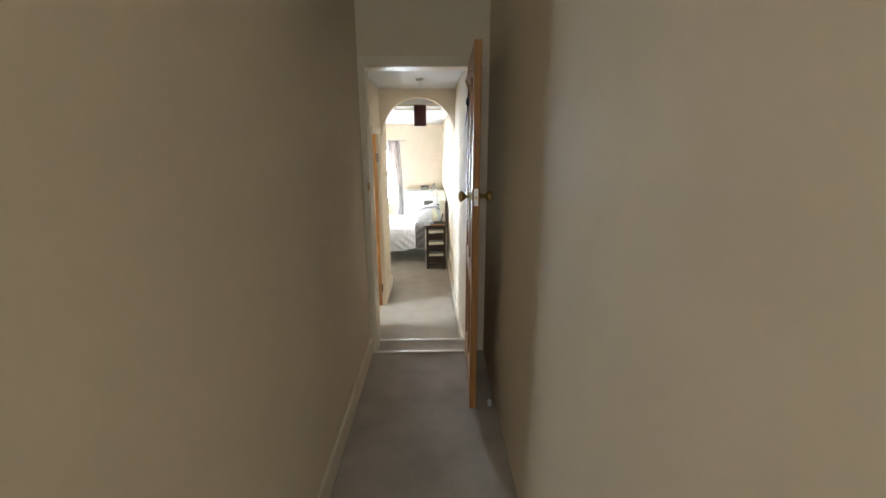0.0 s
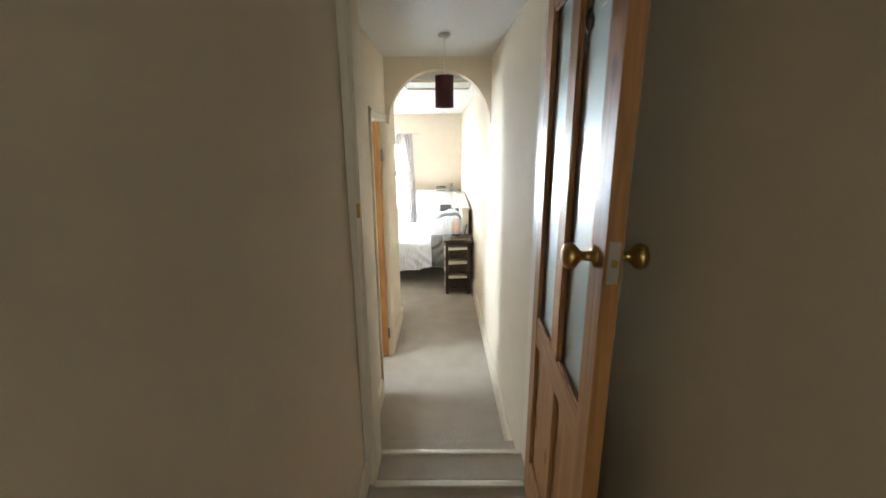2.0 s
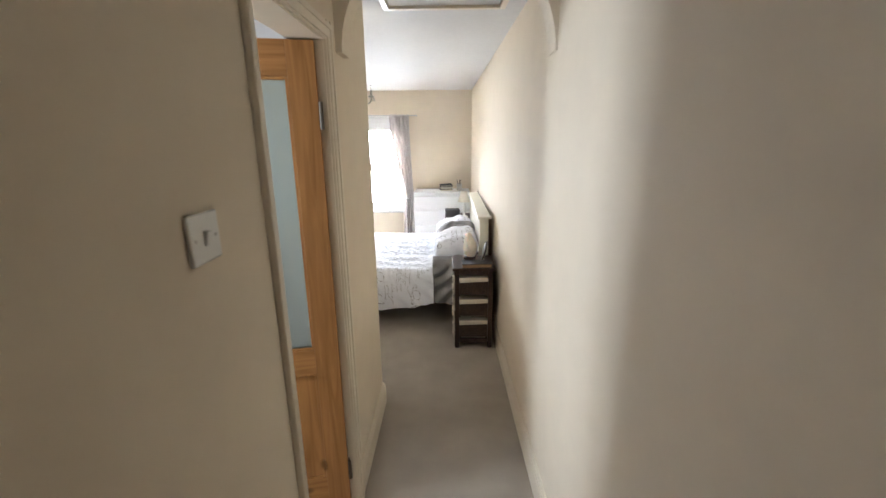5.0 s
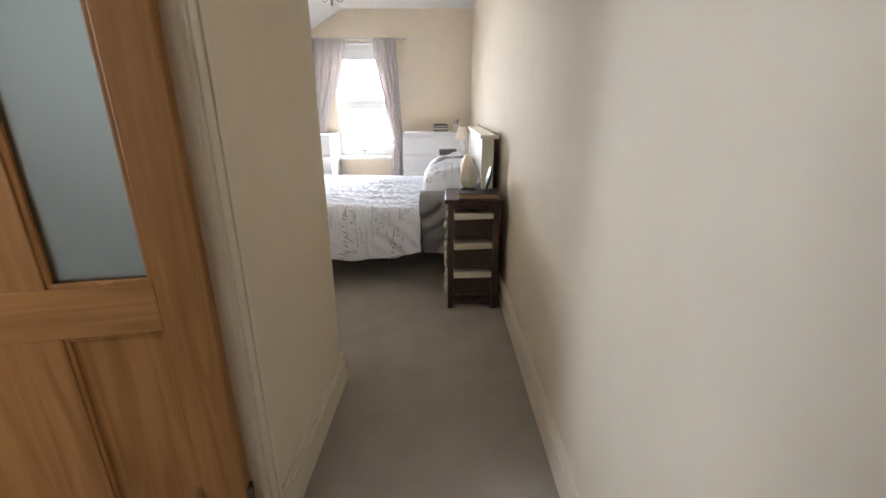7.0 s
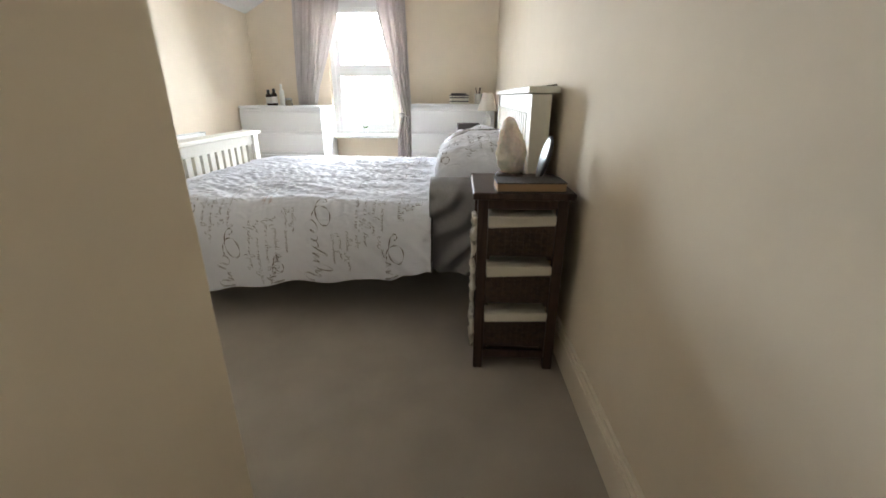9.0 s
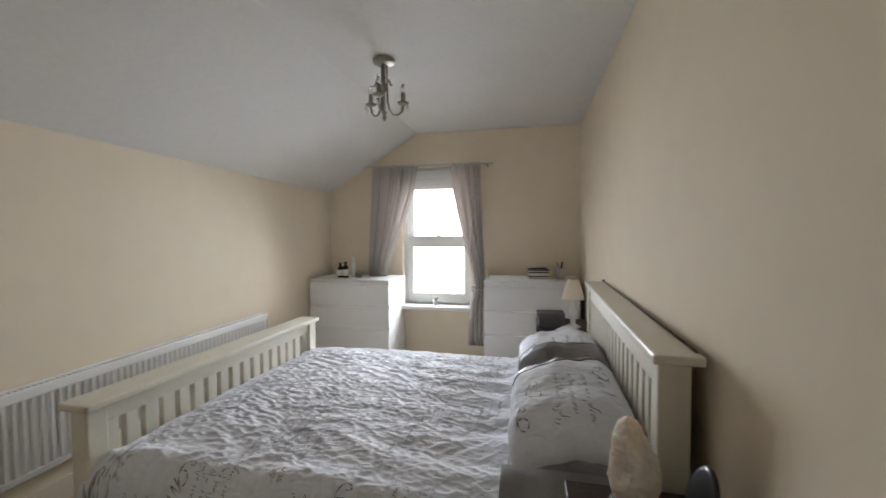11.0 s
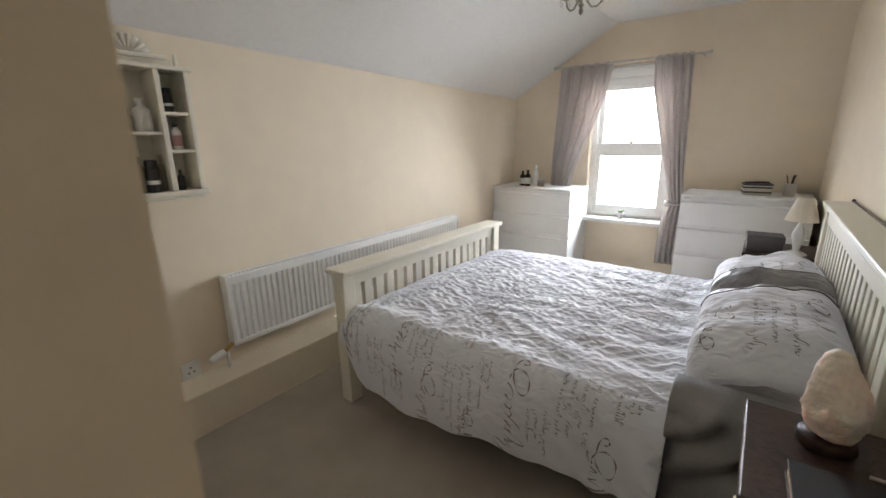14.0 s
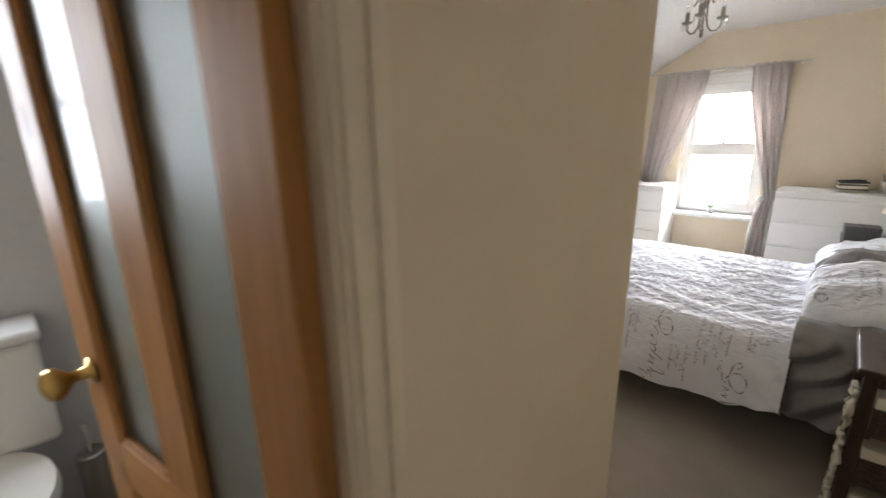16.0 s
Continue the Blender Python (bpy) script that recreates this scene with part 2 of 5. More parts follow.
def structure(name, bm, mat, label="", smooth=False):
    return tagged(new(name, finish(bm, name, mat, smooth)), label, "", "", "structure")

# ---------------------------------------------------------------- plan
F1 = 0.285            # floor of the near landing; the far passage and the bedroom are at 0
XL, XR = -0.06, 0.805  # near landing, wall to wall
PL = -0.165           # passage, wall on the bathroom's side
DOOR_Y0, DOOR_Y1 = 3.76, 3.92
DY0, DY1 = 4.875, 5.432  # bathroom doorway
WALL_END = 6.195
BACK = 10.19
CEIL1, CEIL2, CEIL3 = 2.80, 2.43, 2.29


def xr(y):
    """The long party wall runs a little askew."""
    return 0.695 - 0.0165 * (y - 3.93)


def xw(y):
    return -1.835 - 0.025 * (y - 6.25)


# floors
PALE_METAL = material("pale_worn_metal", (0.62, 0.57, 0.48), 0.45, 0.3, scale=25, amount=0.5)
structure("floor_landing", block(-0.3, 1.0, -1.2, DOOR_Y0, 0.0, F1), CARPET_DARK, "dark brown-grey worn carpet on the landing")
structure("floor", block(-2.3, 1.0, 3.6, BACK + 0.2, -0.2, 0.0), CARPET, "taupe cut-pile carpet of passage and bedroom")
structure("step_sill", block(PL, 0.8, DOOR_Y0, 3.95, 0.0, F1 + 0.004, 0.012), CARPET, "carpeted sill at the top of the step")
structure("step_tread", block(PL, 0.72, 3.95, 4.2, 0.0, 0.15, 0.012), CARPET, "carpeted intermediate step")
structure("threshold_strip", block(-0.02, 0.66, DOOR_Y0 - 0.035, DOOR_Y0, F1, F1 + 0.010, 0.004), PALE_METAL, "pale metal threshold strip")
structure("trim_nosing", block(PL + 0.002, 0.70, 3.925, 3.957, F1 - 0.02, F1 + 0.010, 0.006), PALE_METAL, "pale nosing along the step edge")

# near landing
structure("wall_landing_west", block(XL - 0.12, XL, -1.2, DOOR_Y0, 0, CEIL1), CREAM, "cream painted landing wall")
structure("wall_landing_east", block(XR, XR + 0.12, -1.2, DOOR_Y0, 0, CEIL1), CREAM, "cream painted landing wall")
structure("wall_landing_south", block(XL - 0.12, XR + 0.12, -1.32, -1.2, 0, CEIL1), CREAM, "cream painted landing wall")
structure("ceiling_landing", block(XL - 0.12, XR + 0.12, -1.32, DOOR_Y0, CEIL1, CEIL1 + 0.1), CEILING)
structure("baseboard_landing", block(XL, XL + 0.016, -1.2, DOOR_Y0 - 0.02, F1, F1 + 0.13, 0.004), TRIM, "cream painted skirting board")

# wall with the landing door
HEAD = 2.335
bm = block(PL - 0.3, -0.045, DOOR_Y0, DOOR_Y1, 0, CEIL1)
slab(bm, 0.715, 1.0, DOOR_Y0, DOOR_Y1, 0, CEIL1)
slab(bm, -0.045, 0.715, DOOR_Y0, DOOR_Y1, HEAD + 0.03, CEIL1)
structure("wall_doorway", bm, CREAM, "cream painted wall round the landing doorway")
bm = block(-0.045, -0.015, DOOR_Y0 + 0.002, DOOR_Y1 + 0.004, F1, HEAD)
slab(bm, 0.685, 0.715, DOOR_Y0 + 0.002, DOOR_Y1 + 0.004, F1, HEAD)
slab(bm, -0.045, 0.715, DOOR_Y0 + 0.002, DOOR_Y1 + 0.004, HEAD, HEAD + 0.03)
structure("door_frame_landing", bm, TRIM, "cream painted door lining")

# passage
bm = block(PL - 0.11, PL, DOOR_Y1, DY0 - 0.03, 0, CEIL2)
slab(bm, PL - 0.11, PL, DY1 + 0.03, WALL_END, 0, CEIL2)
slab(bm, PL - 0.11, PL, DY0 - 0.03, DY1 + 0.03, 2.02, CEIL2)
structure("wall_passage_west", bm, CREAM, "cream painted passage wall with the bathroom doorway")
bm = bmesh.new()
prism([(xr(3.92), 3.92), (xr(BACK), BACK), (xr(BACK) + 0.3, BACK), (xr(3.92) + 0.3, 3.92)], "z", 0, 2.6, bm)
structure("wall_east", bm, CREAM, "long cream painted wall of passage and bedroom")
structure("ceiling_passage", block(PL, 0.72, DOOR_Y1, 5.62, CEIL2, CEIL2 + 0.1), CEILING, "white passage ceiling")

# arch
AY0, AY1, ACX, ACR, AZ = 5.60, 5.72, 0.26, 0.40, 1.945
outline = [(PL - 0.05, 2.6), (PL - 0.05, AZ), (ACX - ACR, AZ)]
outline += [(ACX - ACR * math.cos(math.pi * i / 32), AZ + ACR * math.sin(math.pi * i / 32)) for i in range(1, 32)]
outline += [(ACX + ACR, AZ), (xr(5.6) + 0.05, AZ), (xr(5.6) + 0.05, 2.6)]
structure("arch", prism(outline, "y", AY0, AY1), CREAM, "round plastered arch across the passage")

# bedroom shell
WX0, WX1, WZ0, WZ1 = -1.13, -0.42, 0.58, 1.95
bm = block(-2.3, WX0, BACK, BACK + 0.28, 0, 2.6)
slab(bm, WX1, 1.0, BACK, BACK + 0.28, 0, 2.6)
slab(bm, WX0, WX1, BACK, BACK + 0.28, 0, WZ0)
slab(bm, WX0, WX1, BACK, BACK + 0.28, WZ1, 2.6)
structure("wall_north", bm, CREAM, "cream painted gable wall with the window")
bm = bmesh.new()
prism([(xw(5.9), 5.9), (xw(BACK), BACK), (xw(BACK) - 0.2, BACK), (xw(5.9) - 0.2, 5.9)], "z", 0, 2.6, bm)
structure("wall_west", bm, CREAM, "cream painted bedroom wall under the sloping ceiling")
structure("wall_south", block(-2.2, PL - 0.11, WALL_END - 0.11, WALL_END, 0, 2.6), CREAM, "cream painted bedroom wall")
SLX, SLZ = -0.96, 1.765
structure("ceiling", prism([(SLX, CEIL3), (0.9, CEIL3), (0.9, CEIL3 + 0.3), (-2.3, CEIL3 + 0.3), (-2.3, SLZ - 0.22), (-1.86, SLZ)], "y", 5.72, BACK + 0.002), CEILING, "white ceiling with a sloping side")
structure("ledge", prism([(-1.655, 6.25), (-1.72, 9.6), (xw(9.6), 9.6), (xw(6.25), 6.25)], "z", 0, 0.207), TRIM, "cream painted boxed ledge along the wall")

# skirting boards, architraves and frames
SK = 0.14


def skirting(name, y0, y1, x_at, side):
    bm = bmesh.new()
    for lo, hi, d in ((0.0, SK - 0.03, 0.018), (SK - 0.03, SK - 0.012, 0.015), (SK - 0.012, SK, 0.009)):
        prism([(x_at(y0), y0), (x_at(y1), y1), (x_at(y1) + side * d, y1), (x_at(y0) + side * d, y0)], "z", lo, hi, bm)
    return structure(name, bm, TRIM, "cream painted skirting board")


skirting("baseboard_east", 3.96, BACK, xr, -1)
skirting("baseboard_west", 5.475, WALL_END + 0.016, lambda y: PL, 1)
skirting("baseboard_west_near", DOOR_Y1 + 0.08, DY0 - 0.026, lambda y: PL, 1)
structure("baseboard_south", block(-1.65, PL, WALL_END, WALL_END + 0.018, 0, SK, 0.004), TRIM, "cream painted skirting board")


def moulding(bm, lo, hi, face, out, z0, z1, axis):
    """A stepped architrave strip, from lo to hi across, standing proud of a face."""
    w = hi - lo
    for a, b, d in ((0.0, 1.0, 0.012), (0.12, 0.86, 0.018), (0.55, 0.80, 0.023)):
        p, q = lo + a * w, lo + b * w
        if axis == "y":
            slab(bm, min(face, face + out * d), max(face, face + out * d), p, q, z0, z1, 0.002)
        else:
            slab(bm, p, q, min(face, face + out * d), max(face, face + out * d), z0, z1, 0.002)


# bathroom door frame: lining, stops, architrave
bm = block(PL - 0.112, PL + 0.002, DY0 - 0.028, DY0, 0, 1.985)
slab(bm, PL - 0.112, PL + 0.002, DY1, DY1 + 0.028, 0, 1.985)
slab(bm, PL - 0.112, PL + 0.002, DY0 - 0.028, DY1 + 0.028, 1.955, 1.985)
structure("door_frame_bathroom", bm, TRIM, "cream painted door lining")
bm = bmesh.new()
moulding(bm, DY1 + 0.004, DY1 + 0.066, PL, 1, 0, 2.02, "y")
slab(bm, PL, PL + 0.018, DY0 - 0.030, DY0 - 0.002, 0, 1.958, 0.004)
for a, b, d in ((0.0, 1.0, 0.0125), (0.12, 0.86, 0.0185), (0.55, 0.80, 0.0235)):
    slab(bm, PL, PL + d, DY0 - 0.024, DY1 + 0.066, 1.958 + 0.062 * a, 1.958 + 0.062 * b, 0.002)
structure("trim_bathroom", bm, TRIM, "cream gloss architrave round the bathroom door")

# landing architrave
bm = bmesh.new()
moulding(bm, XL + 0.0, -0.018, DOOR_Y0, -1, F1, HEAD + 0.06, "x")
slab(bm, XL, 0.78, DOOR_Y0 - 0.014, DOOR_Y0, HEAD + 0.004, HEAD + 0.06, 0.003)
structure("trim_landing", bm, TRIM, "cream gloss architrave round the landing door")
structure("strike_plate", block(-0.026, -0.012, DOOR_Y0 - 0.030, DOOR_Y0 - 0.006, 1.53, 1.585, 0.003), BRASS, "small worn brass strike plate")
structure("trim_end", block(PL, PL + 0.05, DOOR_Y1 + 0.004, DOOR_Y1 + 0.075, 0, 0.36, 0.006), TRIM, "cream painted plinth block beside the step")

# loft hatch in the ceiling
bm = bmesh.new()
slab(bm, -0.04, 0.52, 5.80, 6.26, CEIL3 - 0.010, CEIL3 + 0.01, 0.004)
structure("loft_hatch", bm, CEILING, "white painted loft hatch panel")
bm = bmesh.new()
for x0, x1, y0, y1 in ((-0.075, -0.045, 5.77, 6.295), (0.525, 0.555, 5.77, 6.295), (-0.045, 0.525, 5.77, 5.795), (-0.045, 0.525, 6.265, 6.295)):
    slab(bm, x0, x1, y0, y1, CEIL3 - 0.022, CEIL3 + 0.01, 0.004)
structure("trim_hatch", bm, TRIM, "painted timber trim round the loft hatch")

# bathroom shell
structure("wall_bathroom_north", block(-1.9, PL - 0.11, 6.02, 6.13, 0, 2.5), BATHTILE)
structure("wall_bathroom_south", block(-1.9, PL - 0.11, 3.9, 4.0, 0, 2.5), CREAM)
BW = (4.45, 5.10, 1.05, 1.95)
bm = block(-2.0, -1.75, 3.9, BW[0], 0, 2.5)
slab(bm, -2.0, -1.75, BW[1], 6.13, 0, 2.5)
slab(bm, -2.0, -1.75, BW[0], BW[1], 0, BW[2])
slab(bm, -2.0, -1.75, BW[0], BW[1], BW[3], 2.5)
structure("wall_bathroom_west", bm, BATHTILE)
structure("ceiling_bathroom", block(-2.0, PL - 0.11, 3.9, 6.13, 2.4, 2.5), CEILING)

# far distance seen through the windows: one sheet, its sky and hills emitting
DISTANCE = bpy.data.materials.new("glowing_distance")
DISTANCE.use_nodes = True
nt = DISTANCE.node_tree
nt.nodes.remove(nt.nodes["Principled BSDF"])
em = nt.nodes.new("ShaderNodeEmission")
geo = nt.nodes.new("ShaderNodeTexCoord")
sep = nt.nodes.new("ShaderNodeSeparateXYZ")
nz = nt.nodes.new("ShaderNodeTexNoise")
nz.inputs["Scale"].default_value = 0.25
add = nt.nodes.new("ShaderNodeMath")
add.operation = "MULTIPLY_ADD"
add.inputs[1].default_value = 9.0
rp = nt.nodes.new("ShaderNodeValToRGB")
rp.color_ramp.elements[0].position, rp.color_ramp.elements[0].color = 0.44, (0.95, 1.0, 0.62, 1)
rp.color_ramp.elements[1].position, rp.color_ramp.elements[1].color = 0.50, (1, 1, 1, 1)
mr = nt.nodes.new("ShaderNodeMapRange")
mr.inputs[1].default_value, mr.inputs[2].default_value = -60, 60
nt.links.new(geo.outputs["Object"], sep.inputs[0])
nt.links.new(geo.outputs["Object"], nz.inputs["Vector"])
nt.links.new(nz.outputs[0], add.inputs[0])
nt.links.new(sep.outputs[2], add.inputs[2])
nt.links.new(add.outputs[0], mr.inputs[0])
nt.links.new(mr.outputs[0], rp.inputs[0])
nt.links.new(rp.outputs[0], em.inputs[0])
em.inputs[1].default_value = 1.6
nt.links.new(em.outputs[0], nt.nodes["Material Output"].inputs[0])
structure("backdrop", block(-90, 90, 80, 80.5, -30, 50), DISTANCE, "self-lit backdrop of overexposed sky over pale far hills")
GRASS = material("grass", (0.07, 0.11, 0.035), 0.9, scale=0.3, amount=0.7)
structure("house_base", block(-2.3, 1.0, 3.6, BACK + 0.28, -3.0, -0.2), CREAM, "rendered lower storey of the house")
structure("landing_base", block(-0.3, 1.0, -1.32, 3.6, -3.0, 0.0), CREAM, "rendered lower storey of the house")
structure("ground", block(-400, 400, -400, 400, -3.4, -3.0), GRASS, "garden ground below the house")

# ---------------------------------------------------------------- doors
def door_leaf(name, label, width, height, rail, m, knob_z, knob_sides=(-1, 1)):
    """Four-panel pine door: two tall frosted panes over two sunk wooden panels. x runs from the hinge, y across the leaf."""
    d = thing(name, label, "door", m)
    t, st, mu = 0.019, 0.093, 0.10 if width < 0.7 else 0.082
    top, low, bot = 0.115, rail - 0.105, 0.20
    part("hinge_stile", block(0, st, -t, t, 0.006, height, 0.003), PINE, d)
    part("lock_stile", block(width - st, width, -t, t, 0.006, height, 0.003), PINE, d)
    part("top_rail", block(st, width - st, -t + 0.001, t - 0.001, height - top, height, 0.002), PINE_X, d)
    part("lock_rail", block(st, width - st, -t + 0.001, t - 0.001, low, rail, 0.002), PINE_X, d)
    part("bottom_rail", block(st, width - st, -t + 0.001, t - 0.001, 0.006, bot, 0.002), PINE_X, d)
    c = width / 2
    part("upper_muntin", block(c - mu / 2, c + mu / 2, -t + 0.001, t - 0.001, rail, height - top, 0.002), PINE, d)
    part("lower_muntin", block(c - mu / 2, c + mu / 2, -t + 0.001, t - 0.001, bot, low, 0.002), PINE, d)
    for x0, x1 in ((st, c - mu / 2), (c + mu / 2, width - st)):
        part("pane", block(x0 - 0.004, x1 + 0.004, -0.003, 0.003, rail - 0.004, height - top + 0.004), FROST, d, "frosted glass pane")
        for side in (-1, 1):
            bm = bmesh.new()
            for a0, a1, z0, z1 in ((x0, x0 + 0.010, rail, height - top), (x1 - 0.010, x1, rail, height - top), (x0 + 0.010, x1 - 0.010, rail, rail + 0.010), (x0 + 0.010, x1 - 0.010, height - top - 0.010, height - top)):
                lo, hi = sorted((side * 0.004, side * 0.015))
                slab(bm, a0, a1, lo, hi, z0, z1, 0.002)
            part("glazing_bead", bm, PINE, d)
        part("panel", block(x0 - 0.004, x1 + 0.004, -0.007, 0.007, bot - 0.004, low + 0.004, 0.002), PINE, d)
        for side in (-1, 1):
            bm = bmesh.new()
            lo, hi = sorted((side * 0.006, side * 0.015))
            for a0, a1, z0, z1 in ((x0, x0 + 0.009, bot, low), (x1 - 0.009, x1, bot, low), (x0 + 0.009, x1 - 0.009, bot, bot + 0.009), (x0 + 0.009, x1 - 0.009, low - 0.009, low)):
                slab(bm, a0, a1, lo, hi, z0, z1, 0.003)
            part("panel_bead", bm, PINE, d)
    for side in knob_sides:
        k = part("knob", lathe([(0.024, 0.0), (0.026, 0.004), (0.012, 0.008), (0.010, 0.030), (0.016, 0.036), (0.027, 0.046), (0.030, 0.056), (0.026, 0.066), (0.012, 0.072), (0.001, 0.073)], 24), BRASS, d, "round aged brass door knob", smooth=True)
        k.matrix_basis = pose(width - 0.055, side * (t + 0.001), knob_z, -90 * side, 0, 0)
    part("latch_plate", block(width, width + 0.003, -0.012, 0.012, knob_z - 0.045, knob_z + 0.045, 0.001), STEEL, d, "steel latch plate")
    part("latch_bolt", block(width + 0.002, width + 0.010, -0.006, 0.006, knob_z - 0.008, knob_z + 0.008, 0.002), BRASS, d)
    for z in (0.22, height - 0.24):
        bm = lathe([(0.005, -0.046), (0.007, -0.044), (0.007, 0.044), (0.005, 0.046)], 10, at=(-0.007, t - 0.004, z))
        slab(bm, -0.0065, 0.0006, -t + 0.004, t - 0.006, z - 0.042, z + 0.042, 0.001)
        part("hinge", bm, IRON, d, "worn dark steel butt hinge")
    return d


ld = door_leaf("landing_door", "open waxed pine door with two frosted glass panes", 0.735, 2.03, 0.855, pose(0.680, 3.735, F1 + 0.012, 0, 0, -91.8), 1.27)
bd = door_leaf("bathroom_door", "half-open waxed pine door with frosted glass panes", 0.65, 1.945, 0.815, pose(-0.190, 5.420, 0.004, 0, 0, 180 + 11.5), 0.955)

stop = single("door_stop", lathe([(0.012, 0), (0.013, 0.006), (0.009, 0.010), (0.009, 0.022), (0.013, 0.026), (0.012, 0.036), (0.004, 0.039)], 16), PLASTIC, "small white plastic door stop on the carpet", "door stop", smooth=True, m=pose(0.765, 3.06, F1))
# brackets and pull cord at the head of the landing door
br = thing("door_bracket", "brown metal bracket with a hanging key ring at the door head", "bracket", pose(0.655, 3.15, 2.14))
part("plate", block(-0.004, 0.0, -0.03, 0.03, -0.05, 0.10, 0.001), STEEL, br)
part("arm", tube([(-0.004, 0.0, 0.08), (-0.035, 0.0, 0.06), (-0.045, 0.0, 0.02), (-0.03, 0.0, -0.02), (-0.012, 0.0, -0.045)], 0.006), BRASS, br)
part("cord", tube([(-0.03, 0, -0.02), (-0.034, 0.002, -0.08), (-0.04, 0.004, -0.15), (-0.046, 0.0, -0.2)], 0.0022), BLACK, br, "thin dark hanging cord")
part("key", lathe([(0.002, -0.11), (0.009, -0.095), (0.010, -0.08), (0.003, -0.06)], 10, at=(-0.036, 0.002, 0)), BLACK, br, smooth=True)

# ---------------------------------------------------------------- passage fittings
sw = thing("light_switch", "white plastic single light switch on the wall", "switch", pose(PL, 4.595, 1.47))
part("plate", block(0.0, 0.009, -0.043, 0.043, -0.043, 0.043, 0.003), PLASTIC, sw)
rk = part("rocker", block(-0.004, 0.005, -0.007, 0.007, -0.013, 0.013, 0.002), PLASTIC, sw)
rk.matrix_basis = pose(0.009, 0, 0, 0, 12, 0)
for dy in (-0.03, 0.03):
    part("screw", lathe([(0.0035, 0.0085), (0.0035, 0.0098), (0.001, 0.010)], 10, at=(0, dy, 0), axis="x"), STEEL, sw)

pl = thing("pendant_lamp", "burgundy fabric cylinder pendant on a white cord", "lamp", pose(0.305, 4.92, 0))
part("ceiling_rose", lathe([(0.038, CEIL2), (0.038, CEIL2 - 0.008), (0.03, CEIL2 - 0.02), (0.008, CEIL2 - 0.028)], 24), PLASTIC, pl, smooth=True)
part("cord", tube([(0, 0, CEIL2 - 0.02), (0, 0, 2.21)], 0.003), PLASTIC, pl)
bm = bmesh.new()
R0, Z0, Z1, N = 0.057, 2.015, 2.197, 40
for r, za, zb in ((R0, Z0, Z1), (R0 - 0.002, Z0, Z1)):
    a = [bm.verts.new((r * math.cos(2 * math.pi * i / N), r * math.sin(2 * math.pi * i / N), za)) for i in range(N)]
    b = [bm.verts.new((r * math.cos(2 * math.pi * i / N), r * math.sin(2 * math.pi * i / N), zb)) for i in range(N)]
    for i in range(N):
        bm.faces.new((a[i], a[(i + 1) % N], b[(i + 1) % N], b[i]))
part("shade", bm, BURGUNDY, pl, "burgundy fabric cylinder shade", smooth=True)
for z in (Z0, Z1):
    part("rim", tube([(R0 * math.cos(2 * math.pi * i / 32), R0 * math.sin(2 * math.pi * i / 32), z) for i in range(33)], 0.0025, 6), BURGUNDY, pl)
bm = tube([(-R0, 0, Z1 - 0.004), (R0, 0, Z1 - 0.004)], 0.002, 6)
tube([(0, -R0, Z1 - 0.004), (0, R0, Z1 - 0.004)], 0.002, 6, bm)
part("spider", bm, STEEL, pl)
part("bulb_holder", lathe([(0.008, 2.21), (0.018, 2.20), (0.018, 2.15), (0.022, 2.13), (0.03, 2.10), (0.028, 2.07), (0.012, 2.055)], 20), PLASTIC, pl, smooth=True)

# ---------------------------------------------------------------- window and curtains
wi = thing("window_1", "white sliding sash window in the gable wall", "window")
wi["kind"] = "structure"
gx0, gx1, gy = WX0, WX1, 10.30
fr = block(gx0, gx0 + 0.045, gy - 0.05, gy + 0.06, WZ0, WZ1, 0.003)
slab(fr, gx1 - 0.045, gx1, gy - 0.05, gy + 0.06, WZ0, WZ1, 0.003)
slab(fr, gx0 + 0.045, gx1 - 0.045, gy - 0.05, gy + 0.06, WZ1 - 0.05, WZ1, 0.003)
slab(fr, gx0 + 0.045, gx1 - 0.045, gy - 0.05, gy + 0.06, WZ0, WZ0 + 0.03, 0.003)
part("window_frame", fr, WHITE, wi)
for nm, y, z0, z1, rail, head in (("lower_sash", gy - 0.02, WZ0 + 0.03, 1.27, 0.075, 0.115), ("upper_sash", gy + 0.022, 1.16, WZ1 - 0.05, 0.105, 0.06)):
    bm = block(gx0 + 0.045, gx0 + 0.088, y - 0.02, y + 0.02, z0, z1, 0.003)
    slab(bm, gx1 - 0.088, gx1 - 0.045, y - 0.02, y + 0.02, z0, z1, 0.003)
    slab(bm, gx0 + 0.088, gx1 - 0.088, y - 0.02, y + 0.02, z0, z0 + rail, 0.003)
    slab(bm, gx0 + 0.088, gx1 - 0.088, y - 0.02, y + 0.02, z1 - head, z1, 0.003)
    sash = part(nm, bm, WHITE, wi)
    p = part("pane", block(gx0 + 0.08, gx1 - 0.08, y - 0.003, y + 0.003, z0 + rail - 0.01, z1 - head + 0.01), PANE, sash, "clear glass pane")
    p.visible_shadow = False
part("sash_catch", block(-0.79, -0.755, gy - 0.05, gy - 0.02, 1.27, 1.288, 0.004), BRASS, wi)
part("window_sill", block(gx0 - 0.03, gx1 + 0.03, 10.06, gy - 0.05, WZ0 - 0.035, WZ0, 0.006), WHITE, wi, "white painted window board")
rb = thing("roller_blind", "white roller blind, almost fully raised", "blind")
part("roller", lathe([(0.018, -0.29), (0.02, -0.285), (0.02, 0.285), (0.018, 0.29)], 16, at=(-0.775, 10.215, 1.915), axis="x"), WHITE, rb)
